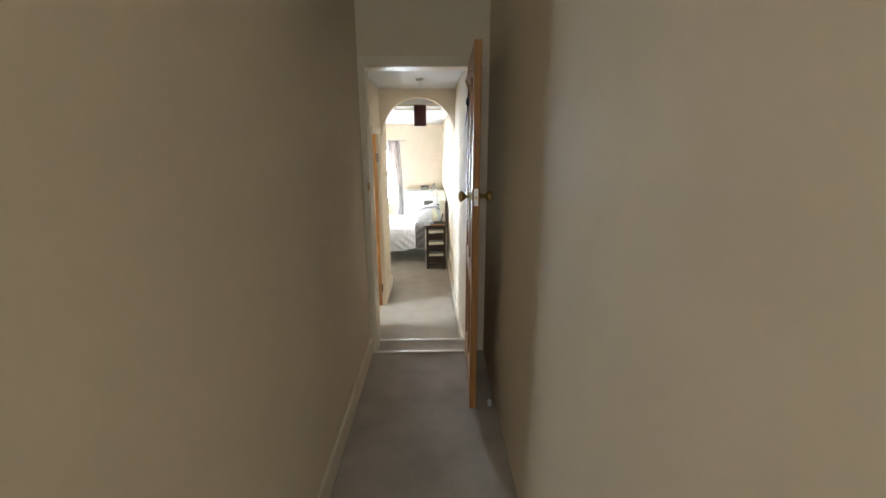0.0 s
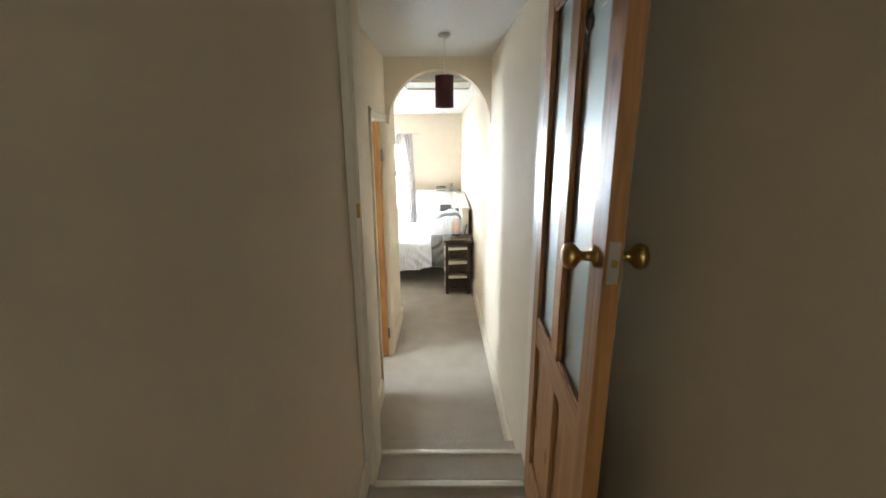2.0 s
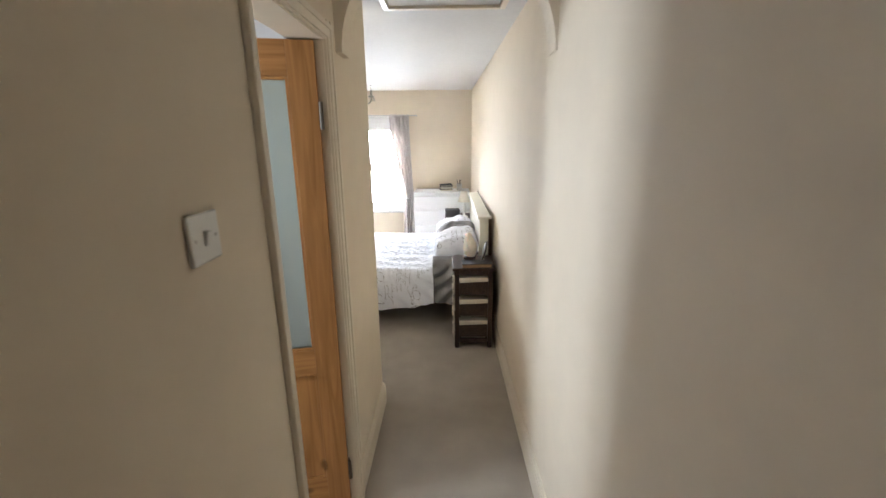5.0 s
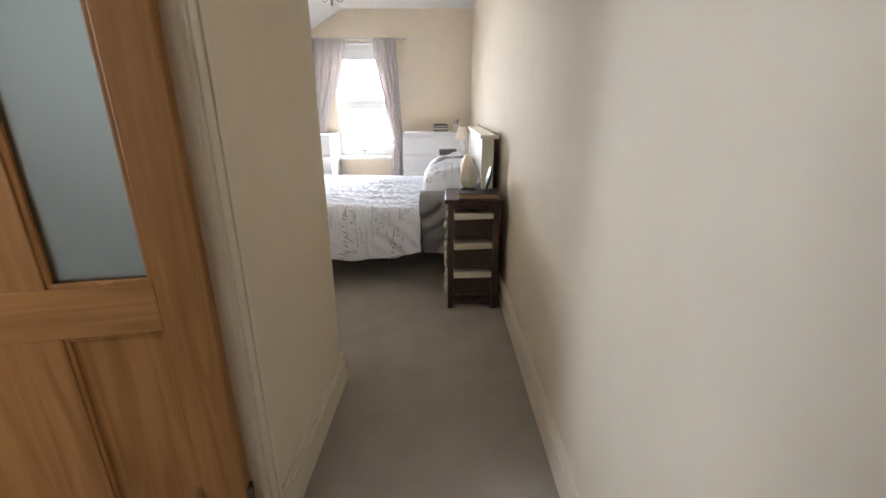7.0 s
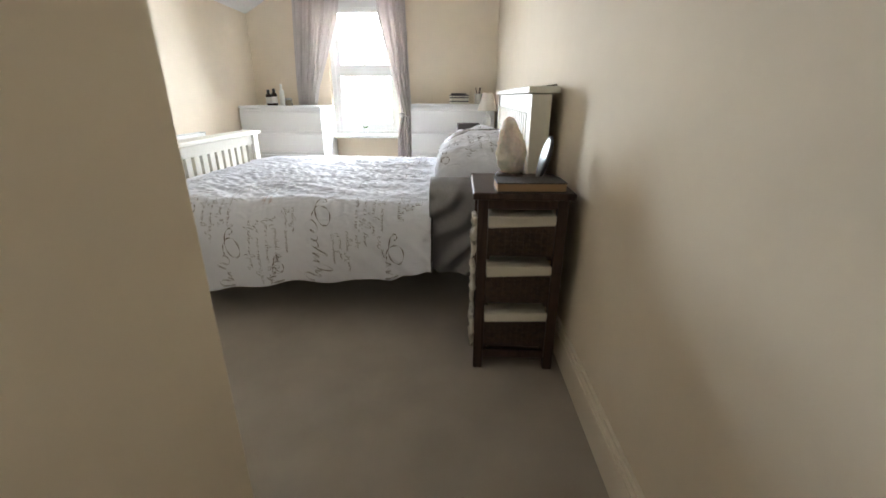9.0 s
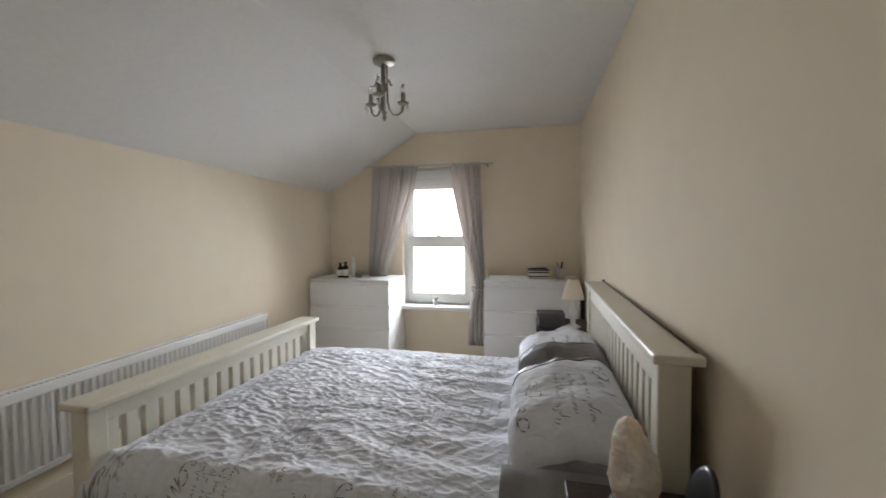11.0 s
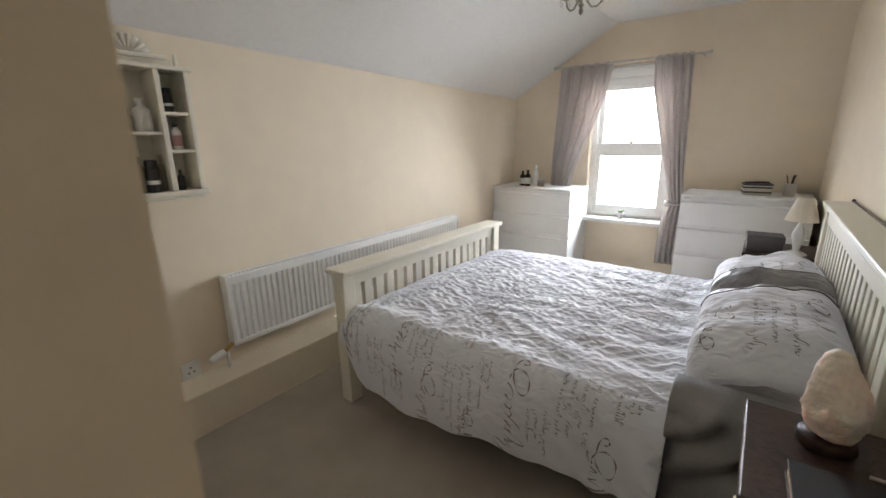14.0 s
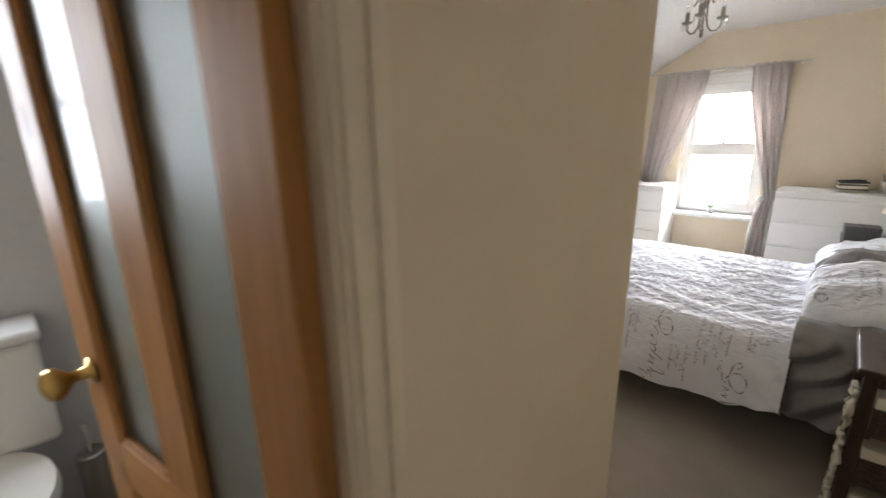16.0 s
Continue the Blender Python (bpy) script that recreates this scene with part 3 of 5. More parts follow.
for i, (d, h) in enumerate(((0.0, 0.072), (0.006, 0.058), (0.010, 0.05))):
    z = 1.905 - (0, 0.068, 0.122)[i]
    part("fold", block(-1.06, -0.49, 10.202 - d, 10.222 - d, z - h, z, 0.008), WHITE, rb)

pole = thing("curtain_pole", "thin dark metal curtain pole above the window", "curtain pole")
part("rod", tube([(-1.42, 9.985, 1.945), (-0.21, 9.985, 1.935)], 0.008, 12), STEEL, pole)
for x in (-1.43, -0.20):
    part("finial", lathe([(0.008, -0.012), (0.013, -0.004), (0.013, 0.008), (0.004, 0.014)], 14, at=(x, 9.985, 1.945 if x < -1 else 1.935), axis="x"), STEEL, pole, smooth=True)
for x in (-1.35, -0.26):
    part("bracket", tube([(x, 9.985, 1.94), (x, BACK, 1.94)], 0.006), STEEL, pole)


def curtain(label, edges, folds, seed, hem):
    """A gathered curtain: edges gives (z, inner x, outer x) from the pole down."""
    c = thing("curtain", label, "curtain", group="pair of curtains")
    bm = bmesh.new()
    nu, zs = 96, [1.935 - (1.935 - hem) * i / 70 for i in range(71)]
    ez = [e[0] for e in edges][::-1]
    rows = []
    for z in zs:
        a = np.interp(z, ez, [e[1] for e in edges][::-1])
        b = np.interp(z, ez, [e[2] for e in edges][::-1])
        w = abs(b - a)
        amp = 0.012 + 0.020 * min(1, 0.22 / max(0.05, w))
        row = []
        for i in range(nu + 1):
            u = i / nu
            v = u + 0.05 * math.sin(5.0 * u + seed) + 0.035 * noise.noise(Vector((u * 2.5, z * 0.8, seed)))
            ph = 2 * math.pi * folds * v + seed + 0.35 * math.sin(z * 2.1 + seed)
            k = 0.45 + 0.9 * abs(noise.noise(Vector((v * 4.0, z * 0.5, seed + 4))))
            y = 9.985 + amp * k * (math.sin(ph) + 0.22 * math.sin(2 * ph + 0.8)) + 0.004 * math.sin(5.3 * ph + z * 3)
            y += 0.016 * noise.noise(Vector((u * 3, z * 1.7, seed)))
            row.append(bm.verts.new((a + (b - a) * u + 0.008 * math.cos(ph), y, z)))
        rows.append(row)
    for r, s in zip(rows, rows[1:]):
        for i in range(nu):
            bm.faces.new((r[i], r[i + 1], s[i + 1], s[i]))
    ob = part("fabric", bm, CURTAIN, c, smooth=True)
    sol = ob.modifiers.new("thickness", "SOLIDIFY")
    sol.thickness = 0.003
    for i in range(5):
        x = edges[0][1] + (edges[0][2] - edges[0][1]) * (i + 0.5) / 5
        bm = bmesh.new()
        loop = [(9.985 + 0.013 * math.cos(k * math.pi / 8), 1.938 + 0.016 * math.sin(k * math.pi / 8)) for k in range(9)]
        loop = [(9.998, 1.915)] + loop + [(9.972, 1.915)]
        inner = [(9.985 + (y - 9.985) * 0.82, z - (0.002 if z > 1.93 else 0)) for y, z in loop]
        prism(loop + inner[::-1], "x", x - 0.017, x + 0.017, bm)
        part("tab", bm, CURTAIN, c, "cloth tab looped over the pole")
    return c


cl = curtain("grey-taupe cotton curtain drawn aside onto the chest", [(1.935, -0.91, -1.365), (1.7, -0.95, -1.375), (1.3, -1.09, -1.39), (1.05, -1.19, -1.40), (0.876, -1.235, -1.40)], 4.6, 0.4, 0.876)
cr = curtain("grey-taupe cotton curtain tied back beside the window", [(1.935, -0.575, -0.30), (1.7, -0.56, -0.295), (1.3, -0.475, -0.28), (0.95, -0.39, -0.265), (0.79, -0.355, -0.25), (0.62, -0.40, -0.25), (0.25, -0.41, -0.248)], 4.2, 2.1, 0.25)
part("tieback", tube([(-0.372, 9.985, 0.79), (-0.355, 9.945, 0.78), (-0.305, 9.935, 0.775), (-0.262, 9.945, 0.78), (-0.245, 9.985, 0.79), (-0.305, 10.03, 0.80), (-0.372, 9.985, 0.79)], 0.011, 8), CURTAIN, cr)
part("tieback_knob", lathe([(0.010, 0), (0.024, 0.008), (0.028, 0.018), (0.022, 0.028), (0.003, 0.032)], 20, at=(-0.365, 9.93, 0.78), axis="y"), STEEL, cr, "round tieback knob", smooth=True)

pot = thing("potted_plant", "tiny green succulent in a white pot on the sill", "plant", pose(-0.775, 10.13, WZ0))
part("pot", lathe([(0.022, 0), (0.026, 0.03), (0.030, 0.058), (0.031, 0.062), (0.027, 0.062), (0.025, 0.05), (0.001, 0.05)], 20), CERAMIC, pot, smooth=True)
LEAF = material("green_leaf", (0.10, 0.19, 0.05), 0.5, scale=30, amount=0.5)
for i in range(12):
    a, tl = i * 2.4, 0.3 + 0.05 * (i % 5)
    part("leaf", tube([(0, 0, 0.05), (0.012 * math.cos(a), 0.012 * math.sin(a), 0.065), (0.03 * math.cos(a), 0.03 * math.sin(a), 0.07 + 0.03 * tl)], [0.003, 0.007, 0.0008], 6), LEAF, pot, smooth=True)


# ---------------------------------------------------------------- chests of drawers
def chest(x0, x1, top, label):
    c = thing("dresser", label, "chest of drawers", group="pair of chests")
    f, b = 9.70, BACK - 0.022
    part("side", block(x0, x0 + 0.02, f + 0.02, b, 0, top - 0.022, 0.002), LAMINATE, c)
    part("side", block(x1 - 0.02, x1, f + 0.02, b, 0, top - 0.022, 0.002), LAMINATE, c)
    part("top", block(x0, x1, f, b, top - 0.022, top, 0.003), LAMINATE, c)
    part("back", block(x0 + 0.02, x1 - 0.02, b - 0.01, b, 0.0, top - 0.022), LAMINATE, c)
    n, z0 = 4, 0.035
    h = (top - 0.024 - z0) / n
    part("plinth", block(x0 + 0.02, x1 - 0.02, f + 0.05, f + 0.07, 0, z0), LAMINATE, c)
    for i in range(n):
        zl, zh = z0 + i * h, z0 + (i + 1) * h
        bm = prism([(f, zl), (f, zh - 0.034), (f + 0.010, zh - 0.026), (f + 0.013, zh - 0.012), (f + 0.014, zh - 0.004), (f + 0.024, zh - 0.004), (f + 0.024, zl)], "x", x0 + 0.001, x1 - 0.001)
        part("drawer", bm, LAMINATE, c)
    return c


chest(-1.90, -1.105, 0.872, "white laminate four-drawer chest beside the window")
chest(-0.238, 0.552, 0.892, "white laminate four-drawer chest behind the bed")


def bottle(x, y, z, r, h, mat, label, cap=BLACK, labelled=None, category="bottle", name="bottle"):
    b = thing(name, label, category, pose(x, y, z))
    part("body", lathe([(r * 0.92, 0), (r, 0.004), (r, h * 0.62), (r * 0.9, h * 0.70), (r * 0.42, h * 0.78), (r * 0.40, h * 0.84)], 20), mat, b, smooth=True)
    part("cap", lathe([(r * 0.46, h * 0.83), (r * 0.5, h * 0.84), (r * 0.5, h * 0.98), (r * 0.42, h)], 16), cap, b, smooth=True)
    if labelled:
        part("label", lathe([(r * 1.01, h * 0.14), (r * 1.02, h * 0.15), (r * 1.02, h * 0.52), (r * 1.01, h * 0.53)], 20), labelled, b, "plain paper label", smooth=True)
    return b


def can(x, y, z, r, h, mat, label, cap=BLACK):
    b = thing("aerosol_can", label, "spray can", pose(x, y, z))
    part("body", lathe([(r * 0.95, 0), (r, 0.005), (r, h * 0.70), (r * 0.92, h * 0.73)], 24), mat, b, smooth=True)
    part("cap", lathe([(r * 0.94, h * 0.73), (r * 0.96, h * 0.74), (r * 0.93, h * 0.97), (r * 0.8, h)], 24), cap, b, smooth=True)
    part("label", lathe([(r * 1.01, h * 0.25), (r * 1.015, h * 0.26), (r * 1.015, h * 0.36), (r * 1.01, h * 0.37)], 24), PLASTIC, b, "pale printed band", smooth=True)
    return b


AMBER = material("dark_amber_glass", (0.03, 0.014, 0.008), 0.12, scale=20, amount=0.3)
GREYBOX = material("grey_felt_box", (0.11, 0.10, 0.10), 0.8, scale=30, amount=0.5, bump=0.3, bump_scale=300)
TOPZ = 0.872
bottle(-1.66, 9.86, TOPZ, 0.028, 0.145, AMBER, "small brown glass bottle with a pale label", labelled=PLASTIC)
bottle(-1.60, 9.85, TOPZ, 0.028, 0.155, AMBER, "small brown glass bottle with a pale label", labelled=PLASTIC)
bottle(-1.555, 9.93, TOPZ, 0.024, 0.20, PLASTIC, "slim white toiletry bottle on the chest", cap=PLASTIC)
jar = thing("candle_jar", "squat glass candle jar on the chest", "jar", pose(-1.47, 9.87, TOPZ))
part("body", lathe([(0.030, 0), (0.034, 0.004), (0.034, 0.05), (0.032, 0.055)], 24), glass("jar_glass", (0.7, 0.68, 0.62), 0.1), jar, smooth=True)
part("lid", lathe([(0.035, 0.055), (0.036, 0.06), (0.034, 0.07), (0.002, 0.071)], 24), STEEL, jar, smooth=True)

TOPR = 0.892
bx = thing("trinket_box", "cream trinket box piled with dark jewellery", "box", pose(0.215, 9.93, TOPR, 0, 0, 8))
part("body", block(-0.085, 0.085, -0.06, 0.06, 0, 0.072, 0.006), CREAMWOOD, bx)
for z in (0.018, 0.052):
    part("dark_band", block(-0.0865, 0.0865, -0.0615, 0.0615, z, z + 0.012, 0.002), GREYBOX, bx, "dark grey band")
part("lid", block(-0.09, 0.09, -0.065, 0.065, 0.073, 0.085, 0.004), GREYBOX, bx)
for i in range(5):
    part("bead_loop", tube([(-0.06 + 0.028 * i + 0.02 * math.cos(k), 0.02 * math.sin(k) - 0.03 + 0.012 * i, 0.091 + 0.004 * math.sin(3 * k)) for k in [j * math.pi / 6 for j in range(13)]], 0.005, 6), BLACK, bx)
cup = thing("tumbler", "grey tumbler holding brushes on the chest", "cup", pose(0.405, 9.93, TOPR))
part("body", lathe([(0.032, 0), (0.036, 0.01), (0.040, 0.095), (0.038, 0.095), (0.034, 0.012), (0.001, 0.01)], 24), material("cream_ceramic", (0.60, 0.57, 0.52), 0.4), cup, smooth=True)
for i in range(4):
    part("brush", tube([(0.01 * math.cos(i), 0.01 * math.sin(i), 0.012), (0.03 * math.cos(i * 2 + 1), 0.03 * math.sin(i * 2 + 1), 0.15)], 0.0035, 6), DARKWOOD, cup)

# ---------------------------------------------------------------- bed
bed = thing("bed", "cream painted slatted wooden double bed against the wall", "bed")
BY0, BY1 = 7.268, 8.77
part("foot_cap", block(-1.415, -1.275, BY0 - 0.012, BY1 + 0.012, 0.692, 0.718, 0.006), CREAMWOOD, bed)
part("foot_top_rail", block(-1.355, -1.315, BY0 + 0.07, BY1 - 0.07, 0.622, 0.692, 0.004), CREAMWOOD, bed)
part("foot_bottom_rail", block(-1.355, -1.315, BY0 + 0.07, BY1 - 0.07, 0.20, 0.34, 0.004), CREAMWOOD, bed)
for y in (BY0, BY1 - 0.075):
    part("foot_post", block(-1.37, -1.297, y, y + 0.075, 0, 0.692, 0.005), CREAMWOOD, bed)
n = 17
for i in range(n):
    y = BY0 + 0.105 + (BY1 - BY0 - 0.21) * i / (n - 1)
    part("foot_slat", block(-1.349, -1.321, y - 0.026, y + 0.026, 0.335, 0.627, 0.003), CREAMWOOD, bed)
HY0, HY1 = 7.31, 8.86
part("head_cap", block(0.497, 0.617, HY0 - 0.015, HY1 + 0.015, 0.972, 0.998, 0.006), CREAMWOOD, bed)
part("head_top_rail", block(0.522, 0.556, HY0 + 0.062, HY1 - 0.062, 0.895, 0.972, 0.004), CREAMWOOD, bed)
part("head_bottom_rail", block(0.522, 0.556, HY0 + 0.062, HY1 - 0.062, 0.30, 0.42, 0.004), CREAMWOOD, bed)
part("head_back_panel", block(0.575, 0.588, HY0 + 0.02, HY1 - 0.02, 0.30, 0.972, 0.002), CREAMWOOD, bed)
for y in (HY0, HY1 - 0.065):
    part("head_post", block(0.512, 0.590, y, y + 0.065, 0, 0.972, 0.005), CREAMWOOD, bed)
n = 19
for i in range(n):
    y = HY0 + 0.09 + (HY1 - HY0 - 0.18) * i / (n - 1)
    part("head_slat", block(0.526, 0.552, y - 0.022, y + 0.022, 0.41, 0.90, 0.003), CREAMWOOD, bed)
for y in (7.37, 8.68):
    part("side_rail", block(-1.32, 0.52, y, y + 0.028, 0.24, 0.37, 0.004), CREAMWOOD, bed)
NAVY = material("navy_bed_base", (0.012, 0.016, 0.03), 0.9)
part("bed_base", block(-1.312, 0.51, 7.40, 8.68, 0.24, 0.30, 0.01), NAVY, bed)
part("mattress", block(-1.305, 0.50, 7.34, 8.71, 0.30, 0.505, 0.04), GREYCLOTH, bed, "mattress in a grey patterned sheet")

# thin dark line on the wall side of the headboard cap, thicker at one end
rod = thing("rod", "thin dark line along the headboard by the wall", "rod")
part("shaft", tube([(0.606, HY0 + 0.02, 1.002), (0.606, HY1 + 0.01, 1.002)], 0.004, 10), IRON, rod, smooth=True)
part("end_cap", lathe([(0.004, 0.0), (0.007, 0.004), (0.007, 0.02), (0.003, 0.026)], 14, at=(0.606, HY1 - 0.012, 1.005), axis="y"), IRON, rod, smooth=True)

# duvet: a section (front hem, top, far hem) swept along the bed and creased
DX0, DX1 = -1.292, 0.125
FRONT, FAR, TOPD = 7.232, 8.80, 0.535
EA, EB = 0.095, 0.17          # half-axes of the soft front edge
ARC = math.pi / 2 * math.sqrt((EA * EA + EB * EB) / 2)


def hem(x):
    k = (x - DX0) / (DX1 - DX0)
    return 0.145 + 0.10 * k ** 2 + 0.20 * max(0, 1 - k / 0.12) ** 1.5 + 0.012 * math.sin(9 * x) + 0.008 * math.sin(23 * x)


def crumple(x, y):
    """Crossing sharp creases of slept-in cotton, fine and coarse."""
    w = Vector((noise.noise(Vector((x * 3.1, y * 3.1, 1.0))), noise.noise(Vector((x * 3.1, y * 3.1, 7.0))), 0))
    h = 0.0
    for f, amp, turn, seed in ((5.0, 0.0050, 0.25, 2.0), (10.0, 0.0046, -0.5, 5.0), (17.0, 0.0046, 0.75, 9.0), (27.0, 0.0036, -0.3, 13.0), (42.0, 0.0020, 0.45, 17.0)):
        c, s_ = math.cos(turn), math.sin(turn)
        p = Vector(((x * c + y * s_) * f * 0.55, (y * c - x * s_) * f * 1.25, seed)) + w * 0.9
        n_ = noise.noise(p)
        m_ = 0.45 + 1.1 * max(0.0, 0.5 + noise.noise(Vector((x * 2.7 + seed, y * 2.7, seed))))
        h += 1.75 * amp * m_ * (0.30 - abs(n_) ** 0.8)
    return h


def duvet_at(u, x):
    """u: metres along the section from the front hem; returns the place and the outward normal."""
    h = hem(x)
    rise = TOPD - EB - h
    flat = FAR - FRONT - 2 * EA
    if u < rise:
        p, nrm = (FRONT, h + u), (-1, 0)
    elif u < rise + ARC:
        a = (u - rise) / ARC * math.pi / 2
        p, nrm = (FRONT + EA - EA * math.cos(a), TOPD - EB + EB * math.sin(a)), (-math.cos(a) * EB, math.sin(a) * EA)
    elif u < rise + ARC + flat:
        p, nrm = (FRONT + EA + (u - rise - ARC), TOPD), (0, 1)
    elif u < rise + 2 * ARC + flat:
        a = (u - rise - ARC - flat) / ARC * math.pi / 2
        p, nrm = (FAR - EA + EA * math.sin(a), TOPD - EB + EB * math.cos(a)), (math.sin(a) * EB, math.cos(a) * EA)
    else:
        p, nrm = (FAR, TOPD - EB - (u - rise - 2 * ARC - flat)), (1, 0)
    v = Vector((x, p[0], p[1]))
    nn = Vector((0, nrm[0], nrm[1])).normalized()
    top = max(0.0, nn.z)
    side = 1 - top
    crease = crumple(x, v.y + (TOPD - v.z) * 0.9) * (0.22 + 0.78 * top)
    near = max(0.0, min(1.0, (x + 0.75) / 0.8))
    wave = top * near * 0.0065 * math.sin(2 * math.pi * (v.y + 0.12 * x) / 0.19 + 2.2 * noise.noise(Vector((x * 1.8, v.y * 2.0, 3.3))))
    puff = 0.012 * math.sin(math.pi * min(1, max(0, (v.y - FRONT) / (FAR - FRONT)))) * top + 0.010 * top * noise.noise(Vector((x * 2.0, v.y * 2.5, 5.5)))
    low = max(0.0, min(1.0, (TOPD - v.z) / 0.3))
    fold = side * (0.016 * low * math.sin(7.5 * x + 3.0 * v.z + 1.6 * noise.noise(Vector((x * 1.5, 0, 3)))) + 0.020 * noise.noise(Vector((x * 3.4 + v.z * 3, v.z * 3.2 - x, 2))))
    corner = max(0.0, min(1.0, (x + 0.28) / 0.38))
    fold += side * low * corner * 0.016 * math.sin(2 * math.pi * (v.z + 0.85 * x) / 0.13)
    ridge = 0.012 * math.exp(-((v.y - FRONT - EA - 0.015) / 0.035) ** 2) * top * (0.6 + 1.2 * noise.noise(Vector((x * 5, 0.5, 8.0)))) if v.y < 8 else 0.0
    edge = math.exp(-((x - DX1) / 0.05) ** 2) * 0.012
    sag = -0.030 * math.exp(-((x - DX0) / 0.12) ** 2) * top
    tuck = Vector((-0.05 * side * max(0, 1 - (x - DX0) / 0.3) * (1 if v.y < 8 else 0), 0.015 * max(0, 1 - (x - DX0) / 0.12) * side * (1 if v.y < 8 else -1), 0))
    return v + nn * (crease + wave + puff + fold + ridge + edge + sag) + tuck, nn


def duvet_length(x):
    return (TOPD - EB - hem(x)) + 2 * ARC + (FAR - FRONT - 2 * EA) + 0.10


duvet = thing("duvet", "crumpled white duvet printed with grey handwriting, spread over the bed", "duvet")
NU, NX = 440, 300
bm = bmesh.new()
grid = [[bm.verts.new(duvet_at(duvet_length(x) * i / NU, x)[0]) for i in range(NU + 1)] for x in [DX0 + (DX1 - DX0) * j / NX for j in range(NX + 1)]]
for a, b in zip(grid, grid[1:]):
    for i in range(NU):
        bm.faces.new((a[i], a[i + 1], b[i + 1], b[i]))
cover = part("cover", bm, LINEN, duvet, smooth=True)
sol = cover.modifiers.new("thickness", "SOLIDIFY")
sol.thickness, sol.offset = 0.012, -1
PIPING = material("dark_grey_piping", (0.06, 0.055, 0.06), 0.8)
part("piping", tube([duvet_at(duvet_length(DX1) * i / 220, DX1)[0] + Vector((0.002, 0, 0)) for i in range(221)], 0.0035, 6), PIPING, duvet, "dark grey piped edge", smooth=True)

INK = material("grey_brown_ink", (0.22, 0.19, 0.17), 0.85, scale=40, amount=0.6)
INK_PALE = material("soft_grey_ink", (0.20, 0.18, 0.175), 0.85, scale=40, amount=0.6)
INK_RED = material("rust_ink", (0.32, 0.12, 0.07), 0.85)


def ribbon(bm, pts, nrms, width):
    """A flat inked stroke laid on a cloth."""
    prev = None
    for i, (p, nn) in enumerate(zip(pts, nrms)):
        d = (pts[min(i + 1, len(pts) - 1)] - pts[max(i - 1, 0)])
        side = d.cross(nn)
        if side.length < 1e-9:
            continue
        w = width * (0.55 + 0.45 * math.sin(i * 0.9))
        side = side.normalized() * w
        q = p + nn * 0.0026
        pair = (bm.verts.new(q - side), bm.verts.new(q + side))
        if prev:
            bm.faces.new((prev[0], prev[1], pair[1], pair[0]))
        prev = pair


def scribble(rng, length, size):
    """Joined-up slanting script along a line: (along, across) pairs, word by word."""
    words, s = [], 0.0
    while s < length:
        pts = []
        for _ in range(rng.randint(2, 8)):
            kind = rng.choice("eeaaniinuuolltgy")
            w = size * (0.34 if kind in "il" else 0.62 if kind in "nu" else 0.5) * rng.uniform(0.85, 1.2)
            tall = {"l": 1.25, "t": 1.0, "g": -0.75, "y": -0.7}.get(kind, 0.48) * size * rng.uniform(0.9, 1.1)
            turns = 2 if kind in "nu" else 1
            loop = {"l": 0.30, "e": 0.30, "o": 0.38, "a": 0.34, "g": 0.30}.get(kind, 0.06)
            for i in range(9):
                t = i / 9
                up = tall * (0.5 - 0.5 * math.cos(2 * math.pi * turns * t))
                pts.append((s + w * (t - loop * math.sin(2 * math.pi * t)) + 0.38 * up, up))
            s += w
        words.append(pts)
        s += size * rng.uniform(0.5, 0.9)
    return words


def flourish(size, turns, rng):
    """A large looping capital with a curled tail."""
    pts = []
    lean = rng.uniform(0.2, 0.5)
    for i in range(70):
        t = i / 69
        a = 2 * math.pi * turns * t + 0.8
        r = size * (0.16 + 0.62 * math.sin(math.pi * t) ** 2)
        b = 0.75 * r * math.sin(a) + size * (0.55 - 0.9 * abs(t - 0.35))
        pts.append((r * math.cos(a) + size * 1.1 * t + lean * b, b))
    return pts


def print_on(bm, at, rng, s0, x0, length, size, width, lines, gap, big=None):
    for k in range(lines):
        for w in scribble(rng, length * rng.uniform(0.7, 1.05), size):
            pp = [at(s0 - a, x0 + k * gap + b) for a, b in w]
            ribbon(bm, [p for p, _ in pp], [n for _, n in pp], width)
    if big:
        pp = [at(s0 - a, x0 + b) for a, b in flourish(big, 2.4, rng)]
        ribbon(bm, [p for p, _ in pp], [n for _, n in pp], width * 1.6)


def on_duvet(u, x):
    x = min(DX1 - 0.01, max(DX0 + 0.01, x))
    return duvet_at(max(0.01, u), x)


rng = random.Random(7)
bm = bmesh.new()
for x0, s0, ln, sz, nl in ((-1.25, 0.40, 0.20, 0.026, 3), (-1.10, 0.30, 0.20, 0.026, 3), (-0.86, 0.43, 0.15, 0.024, 4), (-0.66, 0.28, 0.24, 0.024, 4), (-0.20, 0.42, 0.22, 0.024, 4), (-0.02, 0.42, 0.16, 0.024, 3), (-0.50, 0.30, 0.14, 0.020, 2), (-0.97, 0.20, 0.12, 0.020, 3), (-0.30, 0.20, 0.12, 0.020, 3)):
    print_on(bm, on_duvet, rng, s0 + rng.uniform(-0.02, 0.02), x0, ln, sz, 0.0013, nl, sz * 1.55)
